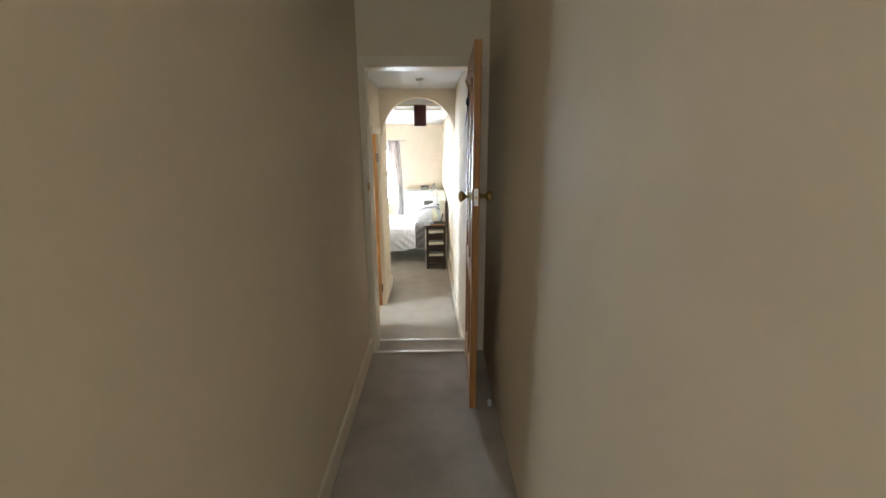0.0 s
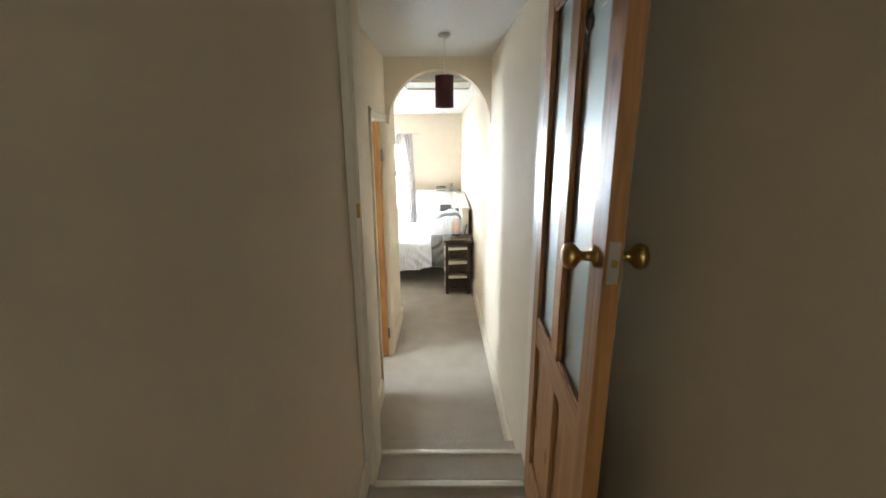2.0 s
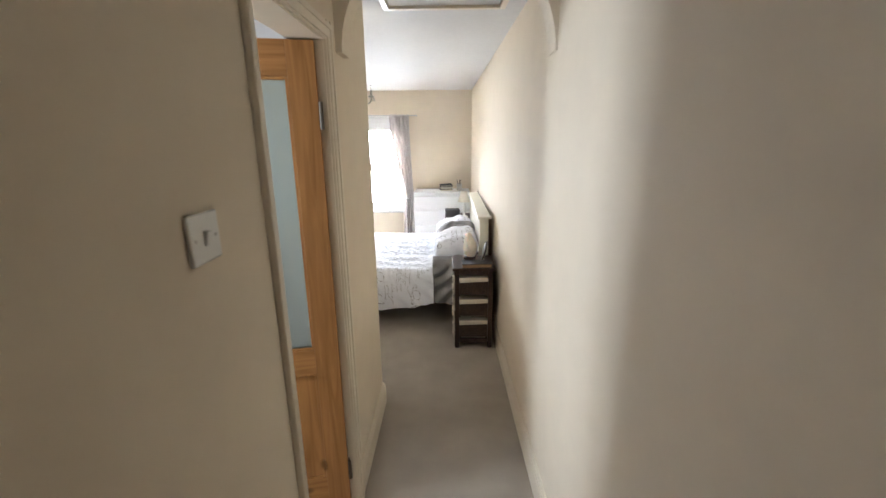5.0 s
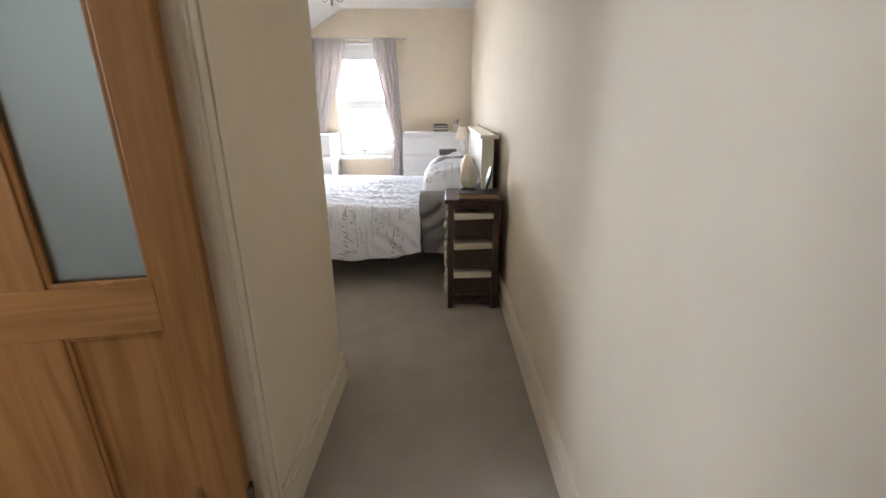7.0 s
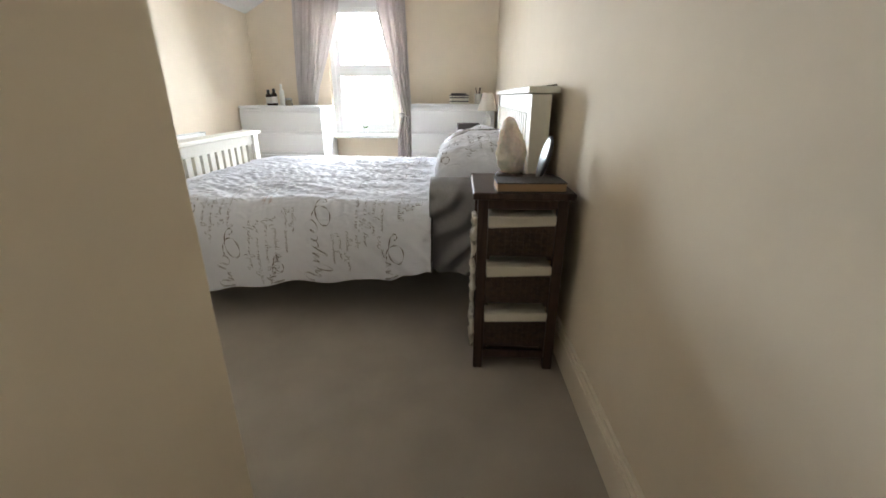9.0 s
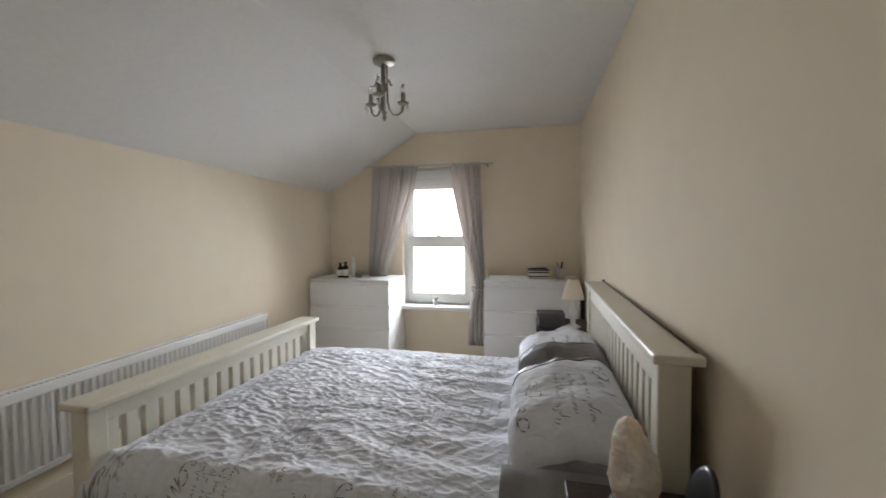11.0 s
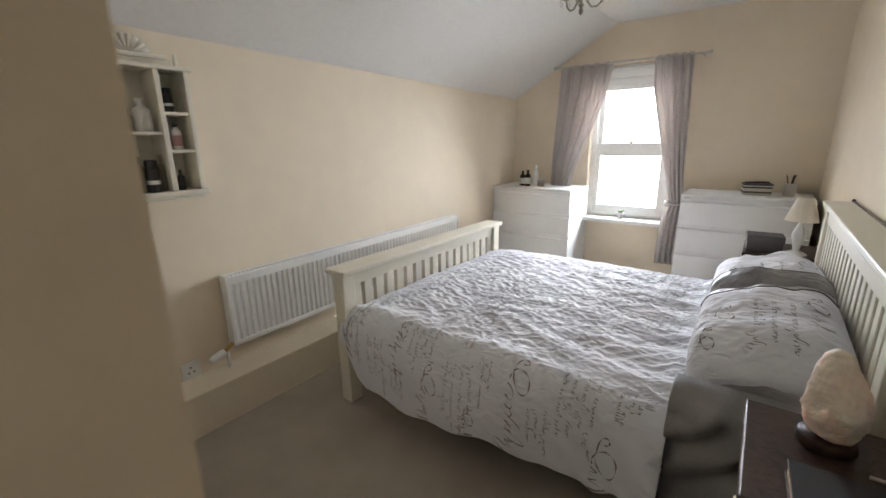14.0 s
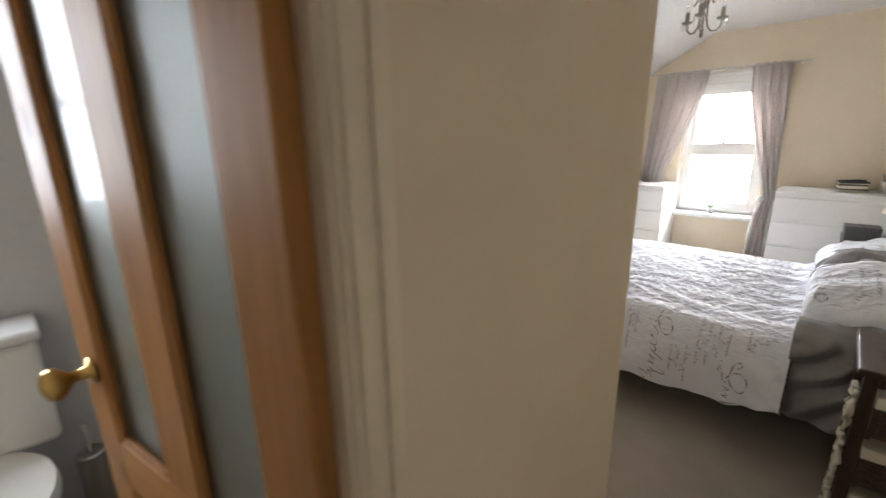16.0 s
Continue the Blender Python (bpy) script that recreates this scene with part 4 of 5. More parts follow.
for x0, s0, sz in ((-1.24, 0.24, 0.050), (-0.93, 0.44, 0.060), (-0.76, 0.25, 0.075), (-0.37, 0.38, 0.085), (-0.06, 0.19, 0.080), (-0.56, 0.13, 0.05)):
    pp = [on_duvet(s0 - a, x0 + b) for a, b in flourish(sz, rng.uniform(1.3, 1.9), rng)]
    ribbon(bm, [p for p, _ in pp], [n for _, n in pp], 0.0028)
    for w in scribble(rng, sz * 1.1, sz * 0.75):
        pp = [on_duvet(s0 - sz * 1.3 - a, x0 - 0.2 * sz + b) for a, b in w]
        ribbon(bm, [p for p, _ in pp], [n for _, n in pp], 0.0026)
tagged(part("front_print", bm, INK, duvet, "grey looping handwriting print"), kind="stuff")
bm = bmesh.new()
for _ in range(34):
    x0, s0 = rng.uniform(-1.3, -0.02), rng.uniform(0.65, 1.95)
    print_on(bm, on_duvet, rng, s0, x0, rng.uniform(0.12, 0.28), rng.uniform(0.014, 0.02), 0.0014, rng.randint(2, 4), 0.036)
part("top_print", bm, material("pale_grey_ink", (0.38, 0.355, 0.36), 0.85), duvet, "pale grey handwriting print")["kind"] = "stuff"
bm = bmesh.new()
print_on(bm, on_duvet, rng, 0.42, -0.60, 0.05, 0.011, 0.0014, 2, 0.022)
part("accent_print", bm, INK_RED, duvet, "rust-coloured words")["kind"] = "stuff"


# pillows
def pillow(label, mat, size, m, seed, band=0, lines=0):
    """A soft pillow; band: +1 or -1 puts a grey piped band at that end of its length, lines: columns of script."""
    p = thing("pillow", label, "pillow", m, group="pillows on the bed")
    lx, ly, lz = size

    def at(u, v, side=1):
        a, b = 2 * u - 1, 2 * v - 1
        body = max(0.0, (1 - abs(a) ** 3.2) * (1 - abs(b) ** 4.0)) ** 0.55
        pinch = 1 - 0.05 * (1 - abs(a)) * abs(b) ** 3
        x, y = a * lx / 2, b * ly / 2
        w = 0.75 * crumple(x + seed, y * 1.15 + seed * 2) if side > 0 else 0.0
        dent = 0.022 * noise.noise(Vector((a * 1.3, b * 1.6, seed + 9))) + 0.010 * noise.noise(Vector((a * 2.9 + b, b * 4.0, seed + 3)))
        droop = -0.045 * max(0.0, -b - 0.55) / 0.45 * (1 - 0.3 * a)
        return Vector((x * pinch, y * pinch, side * lz / 2 * body + droop + (w + dent * max(0, side)) * min(1.0, body * 1.4)))
    n = 120
    bm = bmesh.new()
    for side in (1, -1):
        g = [[bm.verts.new(at(i / n, j / n, side)) for j in range(n + 1)] for i in range(n + 1)]
        for i in range(n):
            for j in range(n):
                bm.faces.new((g[i][j], g[i + 1][j], g[i + 1][j + 1], g[i][j + 1]))
    bmesh.ops.remove_doubles(bm, verts=bm.verts, dist=0.0005)
    part("case", bm, mat, p, smooth=True)
    if band:
        v0, v1 = (0.74, 0.93) if band > 0 else (0.05, 0.30)
        bm = bmesh.new()
        g = [[bm.verts.new(at(0.012 + 0.976 * i / 90, v0 + (v1 - v0) * j / 24) + Vector((0, 0, 0.003))) for j in range(25)] for i in range(91)]
        for i in range(90):
            for j in range(24):
                bm.faces.new((g[i][j], g[i + 1][j], g[i + 1][j + 1], g[i][j + 1]))
        part("border", bm, GREYCLOTH, p, "grey patterned border band", smooth=True)
        for v in (v0, v1):
            part("piping", tube([at(0.015 + 0.97 * i / 80, v) + Vector((0, 0, 0.003)) for i in range(81)], 0.0019, 6), PIPING, p, "dark grey piping", smooth=True)
    if lines:
        r2 = random.Random(seed)

        def on(x, y):
            u, v = min(0.97, max(0.03, x / lx + 0.5)), min(0.97, max(0.03, y / ly + 0.5))
            q = at(u, v)
            return q, (at(u + 0.01, v) - q).cross(at(u, v + 0.01) - q).normalized()
        bm = bmesh.new()
        for c in range(lines):
            x0 = -0.05 * lx + 0.46 * lx * c / lines
            for w in scribble(r2, 0.34 * ly * r2.uniform(0.8, 1.1), 0.026 if c < lines - 1 else 0.034):
                pp = [on(x0 + b, 0.02 * ly - a) for a, b in w]
                ribbon(bm, [q for q, _ in pp], [k for _, k in pp], 0.0016)
        for x0, y0, sz in ((-0.30 * lx, -0.02 * ly, 0.075), (-0.38 * lx, -0.28 * ly, 0.05), (0.30 * lx, 0.1 * ly, 0.06)):
            pp = [on(x0 + b, y0 - a) for a, b in flourish(sz, 1.6, r2)]
            ribbon(bm, [q for q, _ in pp], [k for _, k in pp], 0.0026)
        part("print", bm, INK_PALE, p, "grey handwriting print")["kind"] = "stuff"
    return p


pillow("plump white pillow with handwriting print and grey piped end", LINEN, (0.41, 0.66, 0.21), pose(0.318, 7.755, 0.668, 2, -13, 0), 2, 1, 4)
pillow("grey pillow lying under a white one", GREYCLOTH, (0.42, 0.72, 0.15), pose(0.345, 7.67, 0.565, 0, -3, 0), 5)
pillow("white printed pillow with a grey piped end at the bed head", LINEN, (0.42, 0.68, 0.21), pose(0.325, 8.375, 0.655, -2, -10, 2), 8, -1, 3)
pillow("grey pillow lying under a white one", GREYCLOTH, (0.42, 0.70, 0.14), pose(0.345, 8.36, 0.560, 0, -2, 0), 11)

# grey sheet hanging in front of the mattress at the head end
bm = bmesh.new()
rows = []
for j in range(81):
    x = 0.115 + 0.40 * j / 80
    row = []
    for i in range(31):
        s = i / 30
        slant = x + 0.42 * s + 0.05 * noise.noise(Vector((x * 5, s * 2, 4)))
        y = 7.262 - 0.020 * min(1, 7 * s) * (1 - abs(math.sin(23 * slant))) ** 1.3 + 0.009 * math.sin(41 * slant + 1.0) * min(1, 5 * s) + 0.012 * noise.noise(Vector((x * 6, s * 3, 1)))
        if s < 0.12:
            y += 0.10 * (1 - s / 0.12) ** 2
        row.append(bm.verts.new((x + 0.01 * s * math.sin(8 * s), y, 0.632 - 0.372 * s - (0.012 if s > 0 else 0) + 0.01 * math.sin(20 * x) * s)))
    rows.append(row)
for a, b in zip(rows, rows[1:]):
    for i in range(30):
        bm.faces.new((a[i], a[i + 1], b[i + 1], b[i]))
sheet = single("hanging_sheet", bm, GREYCLOTH, "grey patterned sheet hanging over the mattress side", "sheet", smooth=True)
sol = sheet.modifiers.new("thickness", "SOLIDIFY")
sol.thickness = 0.006

# ---------------------------------------------------------------- nightstands
WICKER = material("dark_brown_wicker", (0.075, 0.042, 0.024), 0.7, other=(0.028, 0.015, 0.009), scale=60, amount=1.0, bump=1.0, bump_scale=160, stretch=(1, 1, 2.2))
COTTON = material("cream_cotton_liner", (0.68, 0.63, 0.53), 0.9, scale=12, amount=0.3, bump=0.3, bump_scale=250)


def nightstand(x0, x1, y0, y1, top, label, ties):
    s = thing("nightstand", label, "nightstand", group="pair of nightstands")
    part("top", block(x0, x1, y0, y1, top - 0.024, top, 0.005), DARKWOOD, s)
    a, b, c, d = x0 + 0.018, x1 - 0.018, y0 + 0.016, y1 - 0.016
    for x in (a, b - 0.034):
        for y in (c, d - 0.034):
            part("leg", block(x, x + 0.034, y, y + 0.034, 0, top - 0.024, 0.003), DARKWOOD, s)
    for y in (c + 0.006, d - 0.026):
        part("apron", block(a + 0.034, b - 0.034, y, y + 0.02, top - 0.058, top - 0.024, 0.002), DARKWOOD, s)
        part("stretcher", block(a + 0.034, b - 0.034, y, y + 0.02, 0.045, 0.075, 0.002), DARKWOOD, s)
    for x in (a + 0.006, b - 0.026):
        part("side_rail", block(x, x + 0.02, c + 0.034, d - 0.034, top - 0.058, top - 0.024, 0.002), DARKWOOD, s)
        part("side_stretcher", block(x, x + 0.02, c + 0.034, d - 0.034, 0.045, 0.075, 0.002), DARKWOOD, s)
    h = (top - 0.06 - 0.08) / 3
    for i in range(3):
        z = 0.08 + i * h
        for x in (a + 0.03, b - 0.048):
            part("runner", block(x, x + 0.018, c + 0.02, d - 0.02, z - 0.004, z + 0.012, 0.002), DARKWOOD, s)
        k = part("basket", block(a + 0.038, b - 0.038, c + 0.004, d - 0.04, z + 0.013, z + h - 0.028, 0.008), WICKER, s, "woven dark wicker basket drawer")
        bm = bmesh.new()
        wx = (b - a - 0.072)
        for e in range(11):
            xx = a + 0.036 + wx * e / 11
            slab(bm, xx, xx + wx / 11 - 0.002, c - 0.001, c + 0.005, z + 0.018, z + h - 0.060, 0.002)
        for q in range(6):
            zz = z + 0.024 + (h - 0.09) * q / 6
            slab(bm, a + 0.037, b - 0.037, c - 0.0025, c + 0.004, zz, zz + 0.006, 0.002)
        part("weave", bm, WICKER, k)
        ln = block(a + 0.036, b - 0.036, c - 0.004, d - 0.034, z + h - 0.056, z + h - 0.020, 0.005)
        for v in ln.verts:
            v.co.z += 0.010 * ((v.co.x - a) / (b - a) - 0.5) * (1 if v.co.z < z + h - 0.04 else 0.3) * (1.5 if i else 1)
        part("liner", ln, COTTON, k, "cream cotton liner folded over the rim")
        if ties:
            for j in range(3):
                bm = bmesh.new()
                yy, pts = c + 0.012 + 0.035 * j, []
                for q in range(9):
                    pts.append((a - 0.010 - 0.012 * noise.noise(Vector((q * 0.7, i * 3.1, j * 2.0))), yy + 0.014 * math.sin(q * 1.1 + j), z + h - 0.03 - 0.018 * q))
                tube(pts, [0.008, 0.011, 0.006, 0.009, 0.011, 0.007, 0.010, 0.008, 0.003], 6, bm)
                part("tie", bm, COTTON, k, "frilled cream cotton tie", smooth=True)
    return s


nightstand(0.283, 0.612, 6.895, 7.265, 0.672, "tall dark wooden nightstand with three lined wicker baskets", True)
nightstand(0.205, 0.56, 8.97, 9.36, 0.662, "dark wooden nightstand behind the bed head", False)

salt = thing("salt_lamp", "pale salt rock lamp on a dark wooden base", "lamp", pose(0.425, 7.165, 0.672))
SALT = material("pale_salt_rock", (0.86, 0.80, 0.70), 0.55, other=(0.83, 0.72, 0.58), scale=10, amount=0.6, bump=1.0, bump_scale=70)
SALT.node_tree.nodes["Principled BSDF"].inputs["Subsurface Weight"].default_value = 0.2
part("base", lathe([(0.050, 0), (0.052, 0.004), (0.050, 0.018), (0.046, 0.022)], 28), DARKWOOD, salt, smooth=True)
rows = [(0.045, 0.022), (0.064, 0.035), (0.077, 0.06), (0.078, 0.085), (0.068, 0.12), (0.052, 0.15), (0.034, 0.178), (0.020, 0.192), (0.004, 0.197)]
zz = [0.022 + 0.175 * i / 47 for i in range(48)]
bm = lathe([(float(np.interp(z, [q[1] for q in rows], [q[0] for q in rows])), z) for z in zz], 64)
for v in bm.verts:
    k = 0.72 + 0.10 * noise.noise(v.co * 14) - 0.09 * abs(noise.noise(v.co * 26)) + 0.04 * noise.noise(v.co * 55) + 0.03 * noise.noise(v.co * 120)
    v.co = Vector((v.co.x * k - 0.10 * (v.co.z - 0.1), v.co.y * k, v.co.z * 1.13 - 0.002 + 0.006 * noise.noise(v.co * 40)))
part("rock", bm, SALT, salt, smooth=True)

FELT_DARK = material("black_book_cloth", (0.022, 0.021, 0.024), 0.55, scale=30, amount=0.4, bump=0.2, bump_scale=400)
book = thing("book", "dark covered hardback book lying on the nightstand", "book", pose(0.468, 6.962, 0.672, 0, 0, 2))
part("cover", block(-0.112, 0.112, -0.057, 0.057, 0.028, 0.032, 0.001), FELT_DARK, book)
part("back_cover", block(-0.112, 0.112, -0.057, 0.057, 0.0, 0.004, 0.001), FELT_DARK, book)
part("page_block", block(-0.109, 0.109, -0.054, 0.052, 0.004, 0.028), material("brown_page_edges", (0.42, 0.27, 0.15), 0.9, scale=3, amount=0.4, bump=0.5, bump_scale=600, stretch=(1, 1, 30)), book)
mi = thing("vanity_mirror", "small black oval mirror on a stand", "mirror", pose(0.538, 7.09, 0.672, 0, 0, 92))
bm = lathe([(0.001, -0.006), (0.052, -0.006), (0.058, 0.0), (0.055, 0.006), (0.048, 0.007), (0.001, 0.0065)], 36, axis="y")
for v in bm.verts:
    v.co.z *= 1.35
ov = part("frame", bm, BLACK, mi, smooth=True)
ov.matrix_basis = pose(0, 0, 0.085, 14, 0, 0)
gl = bpy.data.materials.new("mirror_glass")
gl.use_nodes = True
gl.node_tree.nodes["Principled BSDF"].inputs["Metallic"].default_value = 1
gl.node_tree.nodes["Principled BSDF"].inputs["Roughness"].default_value = 0.03
gl.node_tree.nodes["Principled BSDF"].inputs["Base Color"].default_value = (0.8, 0.82, 0.82, 1)
bm = lathe([(0.001, -0.0075), (0.046, -0.0075), (0.047, -0.0062)], 36, axis="y")
for v in bm.verts:
    v.co.z *= 1.35
part("mirror", bm, gl, ov)
part("stand", tube([(0, 0.0, 0.02), (0, 0.03, 0.003), (0, 0.055, 0.003)], 0.004), STEEL, mi)
part("foot", block(-0.03, 0.03, -0.012, 0.012, 0.0, 0.008, 0.002), BLACK, mi)

box = thing("storage_box", "grey lidded box on the nightstand", "box", pose(0.30, 9.10, 0.662, 0, 0, 4))
part("body", block(-0.085, 0.085, -0.065, 0.065, 0, 0.065, 0.004), GREYBOX, box)
part("lid", block(-0.089, 0.089, -0.069, 0.069, 0.055, 0.095, 0.005), GREYBOX, box)
tl = thing("table_lamp", "small white table lamp with a cream cone shade", "lamp", pose(0.445, 9.07, 0.662))
part("base", lathe([(0.052, 0), (0.054, 0.006), (0.04, 0.016), (0.016, 0.026), (0.020, 0.06), (0.032, 0.10), (0.030, 0.13), (0.014, 0.165), (0.010, 0.20)], 28), CERAMIC, tl, "white turned lamp base", smooth=True)
bm = bmesh.new()
for dr in (0, 0.002):
    a = [bm.verts.new(((0.076 - dr) * math.cos(2 * math.pi * i / 36), (0.076 - dr) * math.sin(2 * math.pi * i / 36), 0.195)) for i in range(36)]
    b = [bm.verts.new(((0.036 - dr) * math.cos(2 * math.pi * i / 36), (0.036 - dr) * math.sin(2 * math.pi * i / 36), 0.325)) for i in range(36)]
    for i in range(36):
        bm.faces.new((a[i], a[(i + 1) % 36], b[(i + 1) % 36], b[i]))
part("shade", bm, material("cream_lampshade", (0.75, 0.68, 0.58), 0.8, bump=0.2, bump_scale=300), tl, "cream fabric cone shade", smooth=True)
part("shade_ring", tube([(0.076 * math.cos(2 * math.pi * i / 36), 0.076 * math.sin(2 * math.pi * i / 36), 0.195) for i in range(37)], 0.002, 6), COTTON, tl)

# ---------------------------------------------------------------- radiator
RY0, RY1, RZ0, RZ1 = 6.945, 8.98, 0.312, 0.686


rad = thing("radiator", "long white panel radiator with top grille on the wall", "radiator", pose(xw(RY0) + 0.012, RY0, 0, 0, 0, 1.43))
L = RY1 - RY0
bm = bmesh.new()
pitch = 0.0335
n = int(L / pitch)
prof = []
for i in range(n):
    y = i * pitch
    prof += [(0.050, y + 0.002), (0.058, y + 0.008), (0.058, y + 0.019), (0.050, y + 0.026)]
prof += [(0.050, L)]
lo = [bm.verts.new((x, y, RZ0 + 0.025)) for x, y in prof]
hi = [bm.verts.new((x, y, RZ1 - 0.045)) for x, y in prof]
for i in range(len(prof) - 1):
    bm.faces.new((lo[i], lo[i + 1], hi[i + 1], hi[i]))
part("front_panel", bm, WHITE, rad)
part("back_panel", block(0.004, 0.010, 0.0, L, RZ0 + 0.02, RZ1 - 0.03), WHITE, rad)
part("bottom_seam", block(0.046, 0.060, 0.0, L, RZ0, RZ0 + 0.028, 0.004), WHITE, rad)
part("top_seam", block(0.046, 0.060, 0.0, L, RZ1 - 0.048, RZ1 - 0.004, 0.004), WHITE, rad)
for y in (-0.004, L):
    part("end_panel", block(0.0, 0.062, y, y + 0.004, RZ0 + 0.004, RZ1, 0.001), WHITE, rad)
bm = bmesh.new()
m2 = int(L / 0.022)
for i in range(m2):
    y = L * i / m2
    slab(bm, 0.014, 0.046, y, y + 0.012, RZ1 - 0.014, RZ1 - 0.006)
part("grille", bm, WHITE, rad)
part("grille_rail", block(0.004, 0.014, 0, L, RZ1 - 0.02, RZ1, 0.002), WHITE, rad)
vb = part("valve", tube([(0.035, 0.0, RZ0 + 0.015), (0.035, -0.03, RZ0 - 0.002), (0.035, -0.05, RZ0 - 0.012)], 0.011, 10), BRASS, rad, "brass radiator valve", smooth=True)
part("thermostat", tube([(0.035, -0.05, RZ0 - 0.012), (0.036, -0.06, RZ0 - 0.016), (0.038, -0.11, RZ0 - 0.032), (0.038, -0.125, RZ0 - 0.036)], [0.014, 0.019, 0.019, 0.013], 16), PLASTIC, rad, "white thermostatic valve head", smooth=True)
part("pipe", tube([(0.035, -0.035, RZ0 - 0.01), (0.035, -0.035, 0.207)], 0.0075, 10), WHITE, rad, "white painted feed pipe", smooth=True)
for y in (0.25, L - 0.3):
    part("wall_bracket", block(-0.014, 0.006, y, y + 0.04, RZ0 + 0.05, RZ1 - 0.06), WHITE, rad)

so = thing("wall_socket", "white double wall socket just above the ledge", "socket", pose(xw(6.75), 6.745, 0.252, 0, 0, 1.43))
part("plate", block(0, 0.010, -0.043, 0.043, -0.043, 0.043, 0.003), PLASTIC, so)
for y, z in ((0, 0.016), (-0.012, -0.010), (0.012, -0.010)):
    part("pin_hole", block(0.0095, 0.0108, y - 0.003, y + 0.003, z - 0.005, z + 0.005), BLACK, so)

# ---------------------------------------------------------------- wall shelf
sh = thing("wall_shelf", "cream painted wall shelf with shell crest, crowded with toiletries", "shelf", pose(0, 0, 0))
SX0, SX1 = xw(6.7) + 0.002, -1.705
ZB, ZT, ZS = 1.128, 1.605, 1.448
cols = [(6.468, 6.592), (6.612, 6.762), (6.782, 6.872)]
part("bottom_board", block(SX0, SX1 + 0.012, 6.435, 6.905, ZB - 0.022, ZB, 0.004), CREAMWOOD, sh)
part("bottom_moulding", block(SX0, SX1 + 0.002, 6.455, 6.885, ZB - 0.034, ZB - 0.022, 0.004), CREAMWOOD, sh)
part("back", block(SX0 - 0.004, SX0 + 0.004, 6.45, 6.89, ZB, ZS), CREAMWOOD, sh)
part("upper_back", block(SX0 - 0.004, SX0 + 0.004, 6.592, 6.89, ZS, ZT), CREAMWOOD, sh)
for y0, y1, zt in ((6.450, 6.468, ZS), (6.592, 6.612, ZT), (6.762, 6.782, ZT), (6.872, 6.890, ZT)):
    part("upright", block(SX0, SX1, y0, y1, ZB, zt, 0.003), CREAMWOOD, sh)
part("top_board", block(SX0, SX1 + 0.014, 6.575, 6.905, ZT, ZT + 0.016, 0.004), CREAMWOOD, sh)
part("side_top_board", block(SX0, SX1 + 0.008, 6.44, 6.592, ZS, ZS + 0.012, 0.003), CREAMWOOD, sh)
for y0, y1, z in ((6.468, 6.592, 1.292), (6.612, 6.762, 1.362), (6.782, 6.872, 1.440), (6.782, 6.872, 1.290)):
    part("shelf_board", block(SX0, SX1 - 0.006, y0, y1, z - 0.006, z + 0.006, 0.002), CREAMWOOD, sh)
part("crest_base", block(SX0, SX1 - 0.03, 6.60, 6.85, ZT + 0.016, ZT + 0.040, 0.005), CREAMWOOD, sh)
part("crest_step", block(SX0, SX1 - 0.02, 6.62, 6.83, ZT + 0.040, ZT + 0.056, 0.005), CREAMWOOD, sh)
cx = (6.645 + 6.80) / 2
fan = [(cx - 0.085, ZT + 0.056)]
for i in range(0, 73):
    a = math.pi * (1 - i / 72)
    r = 0.082 + 0.010 * abs(math.sin(4.5 * a * 2 / 2))
    fan.append((cx + r * math.cos(a), ZT + 0.056 + 0.95 * r * math.sin(a)))
fan.append((cx + 0.085, ZT + 0.056))
part("shell_crest", prism(fan[1:-1], "x", SX0, SX0 + 0.035), CREAMWOOD, sh, "carved scallop shell crest")
for i in range(1, 9):
    a = math.pi * i / 9
    part("shell_rib", tube([(SX0 + 0.036, cx + 0.015 * math.cos(a), ZT + 0.062 + 0.01 * math.sin(a)), (SX0 + 0.040, cx + 0.078 * math.cos(a), ZT + 0.056 + 0.076 * math.sin(a))], [0.003, 0.009], 8), CREAMWOOD, sh, smooth=True)
fg = single("figurine", lathe([(0.012, 0), (0.013, 0.004), (0.008, 0.010), (0.010, 0.025), (0.005, 0.04), (0.007, 0.048), (0.002, 0.055)], 16), CREAMWOOD, "tiny cream ornament on the shelf top", "ornament", smooth=True, m=pose(-1.74, 6.862, ZT + 0.016))
WB = material("white_bottle_plastic", (0.72, 0.70, 0.66), 0.35)
CLEARP = glass("smoky_bottle", (0.55, 0.52, 0.46), 0.15)
RED = material("red_plastic", (0.42, 0.02, 0.02), 0.35)
OLIVE = material("olive_box", (0.36, 0.33, 0.10), 0.7, scale=20, amount=0.4)
bottle(-1.755, 6.715, 1.368, 0.032, 0.125, WB, "fat white plastic bottle with a white cap", cap=WB)
bottle(-1.75, 6.665, 1.368, 0.016, 0.085, CLEARP, "small clear bottle on the shelf", cap=CLEARP)
bottle(-1.745, 6.635, 1.368, 0.014, 0.080, CLEARP, "small clear bottle on the shelf", cap=CLEARP)
can(-1.745, 6.632, 1.128, 0.018, 0.155, BLACK, "tall black aerosol can with a silver band")
bottle(-1.75, 6.668, 1.128, 0.018, 0.145, CLEARP, "smoky toiletry bottle on the shelf", cap=BLACK)
can(-1.745, 6.710, 1.128, 0.024, 0.130, BLACK, "wide black aerosol can with pale printing")
bottle(-1.75, 6.748, 1.128, 0.012, 0.150, CLEARP, "slim clear bottle on the shelf", cap=CLEARP)
can(-1.75, 6.815, 1.446, 0.018, 0.095, BLACK, "short black can with a silver stripe")
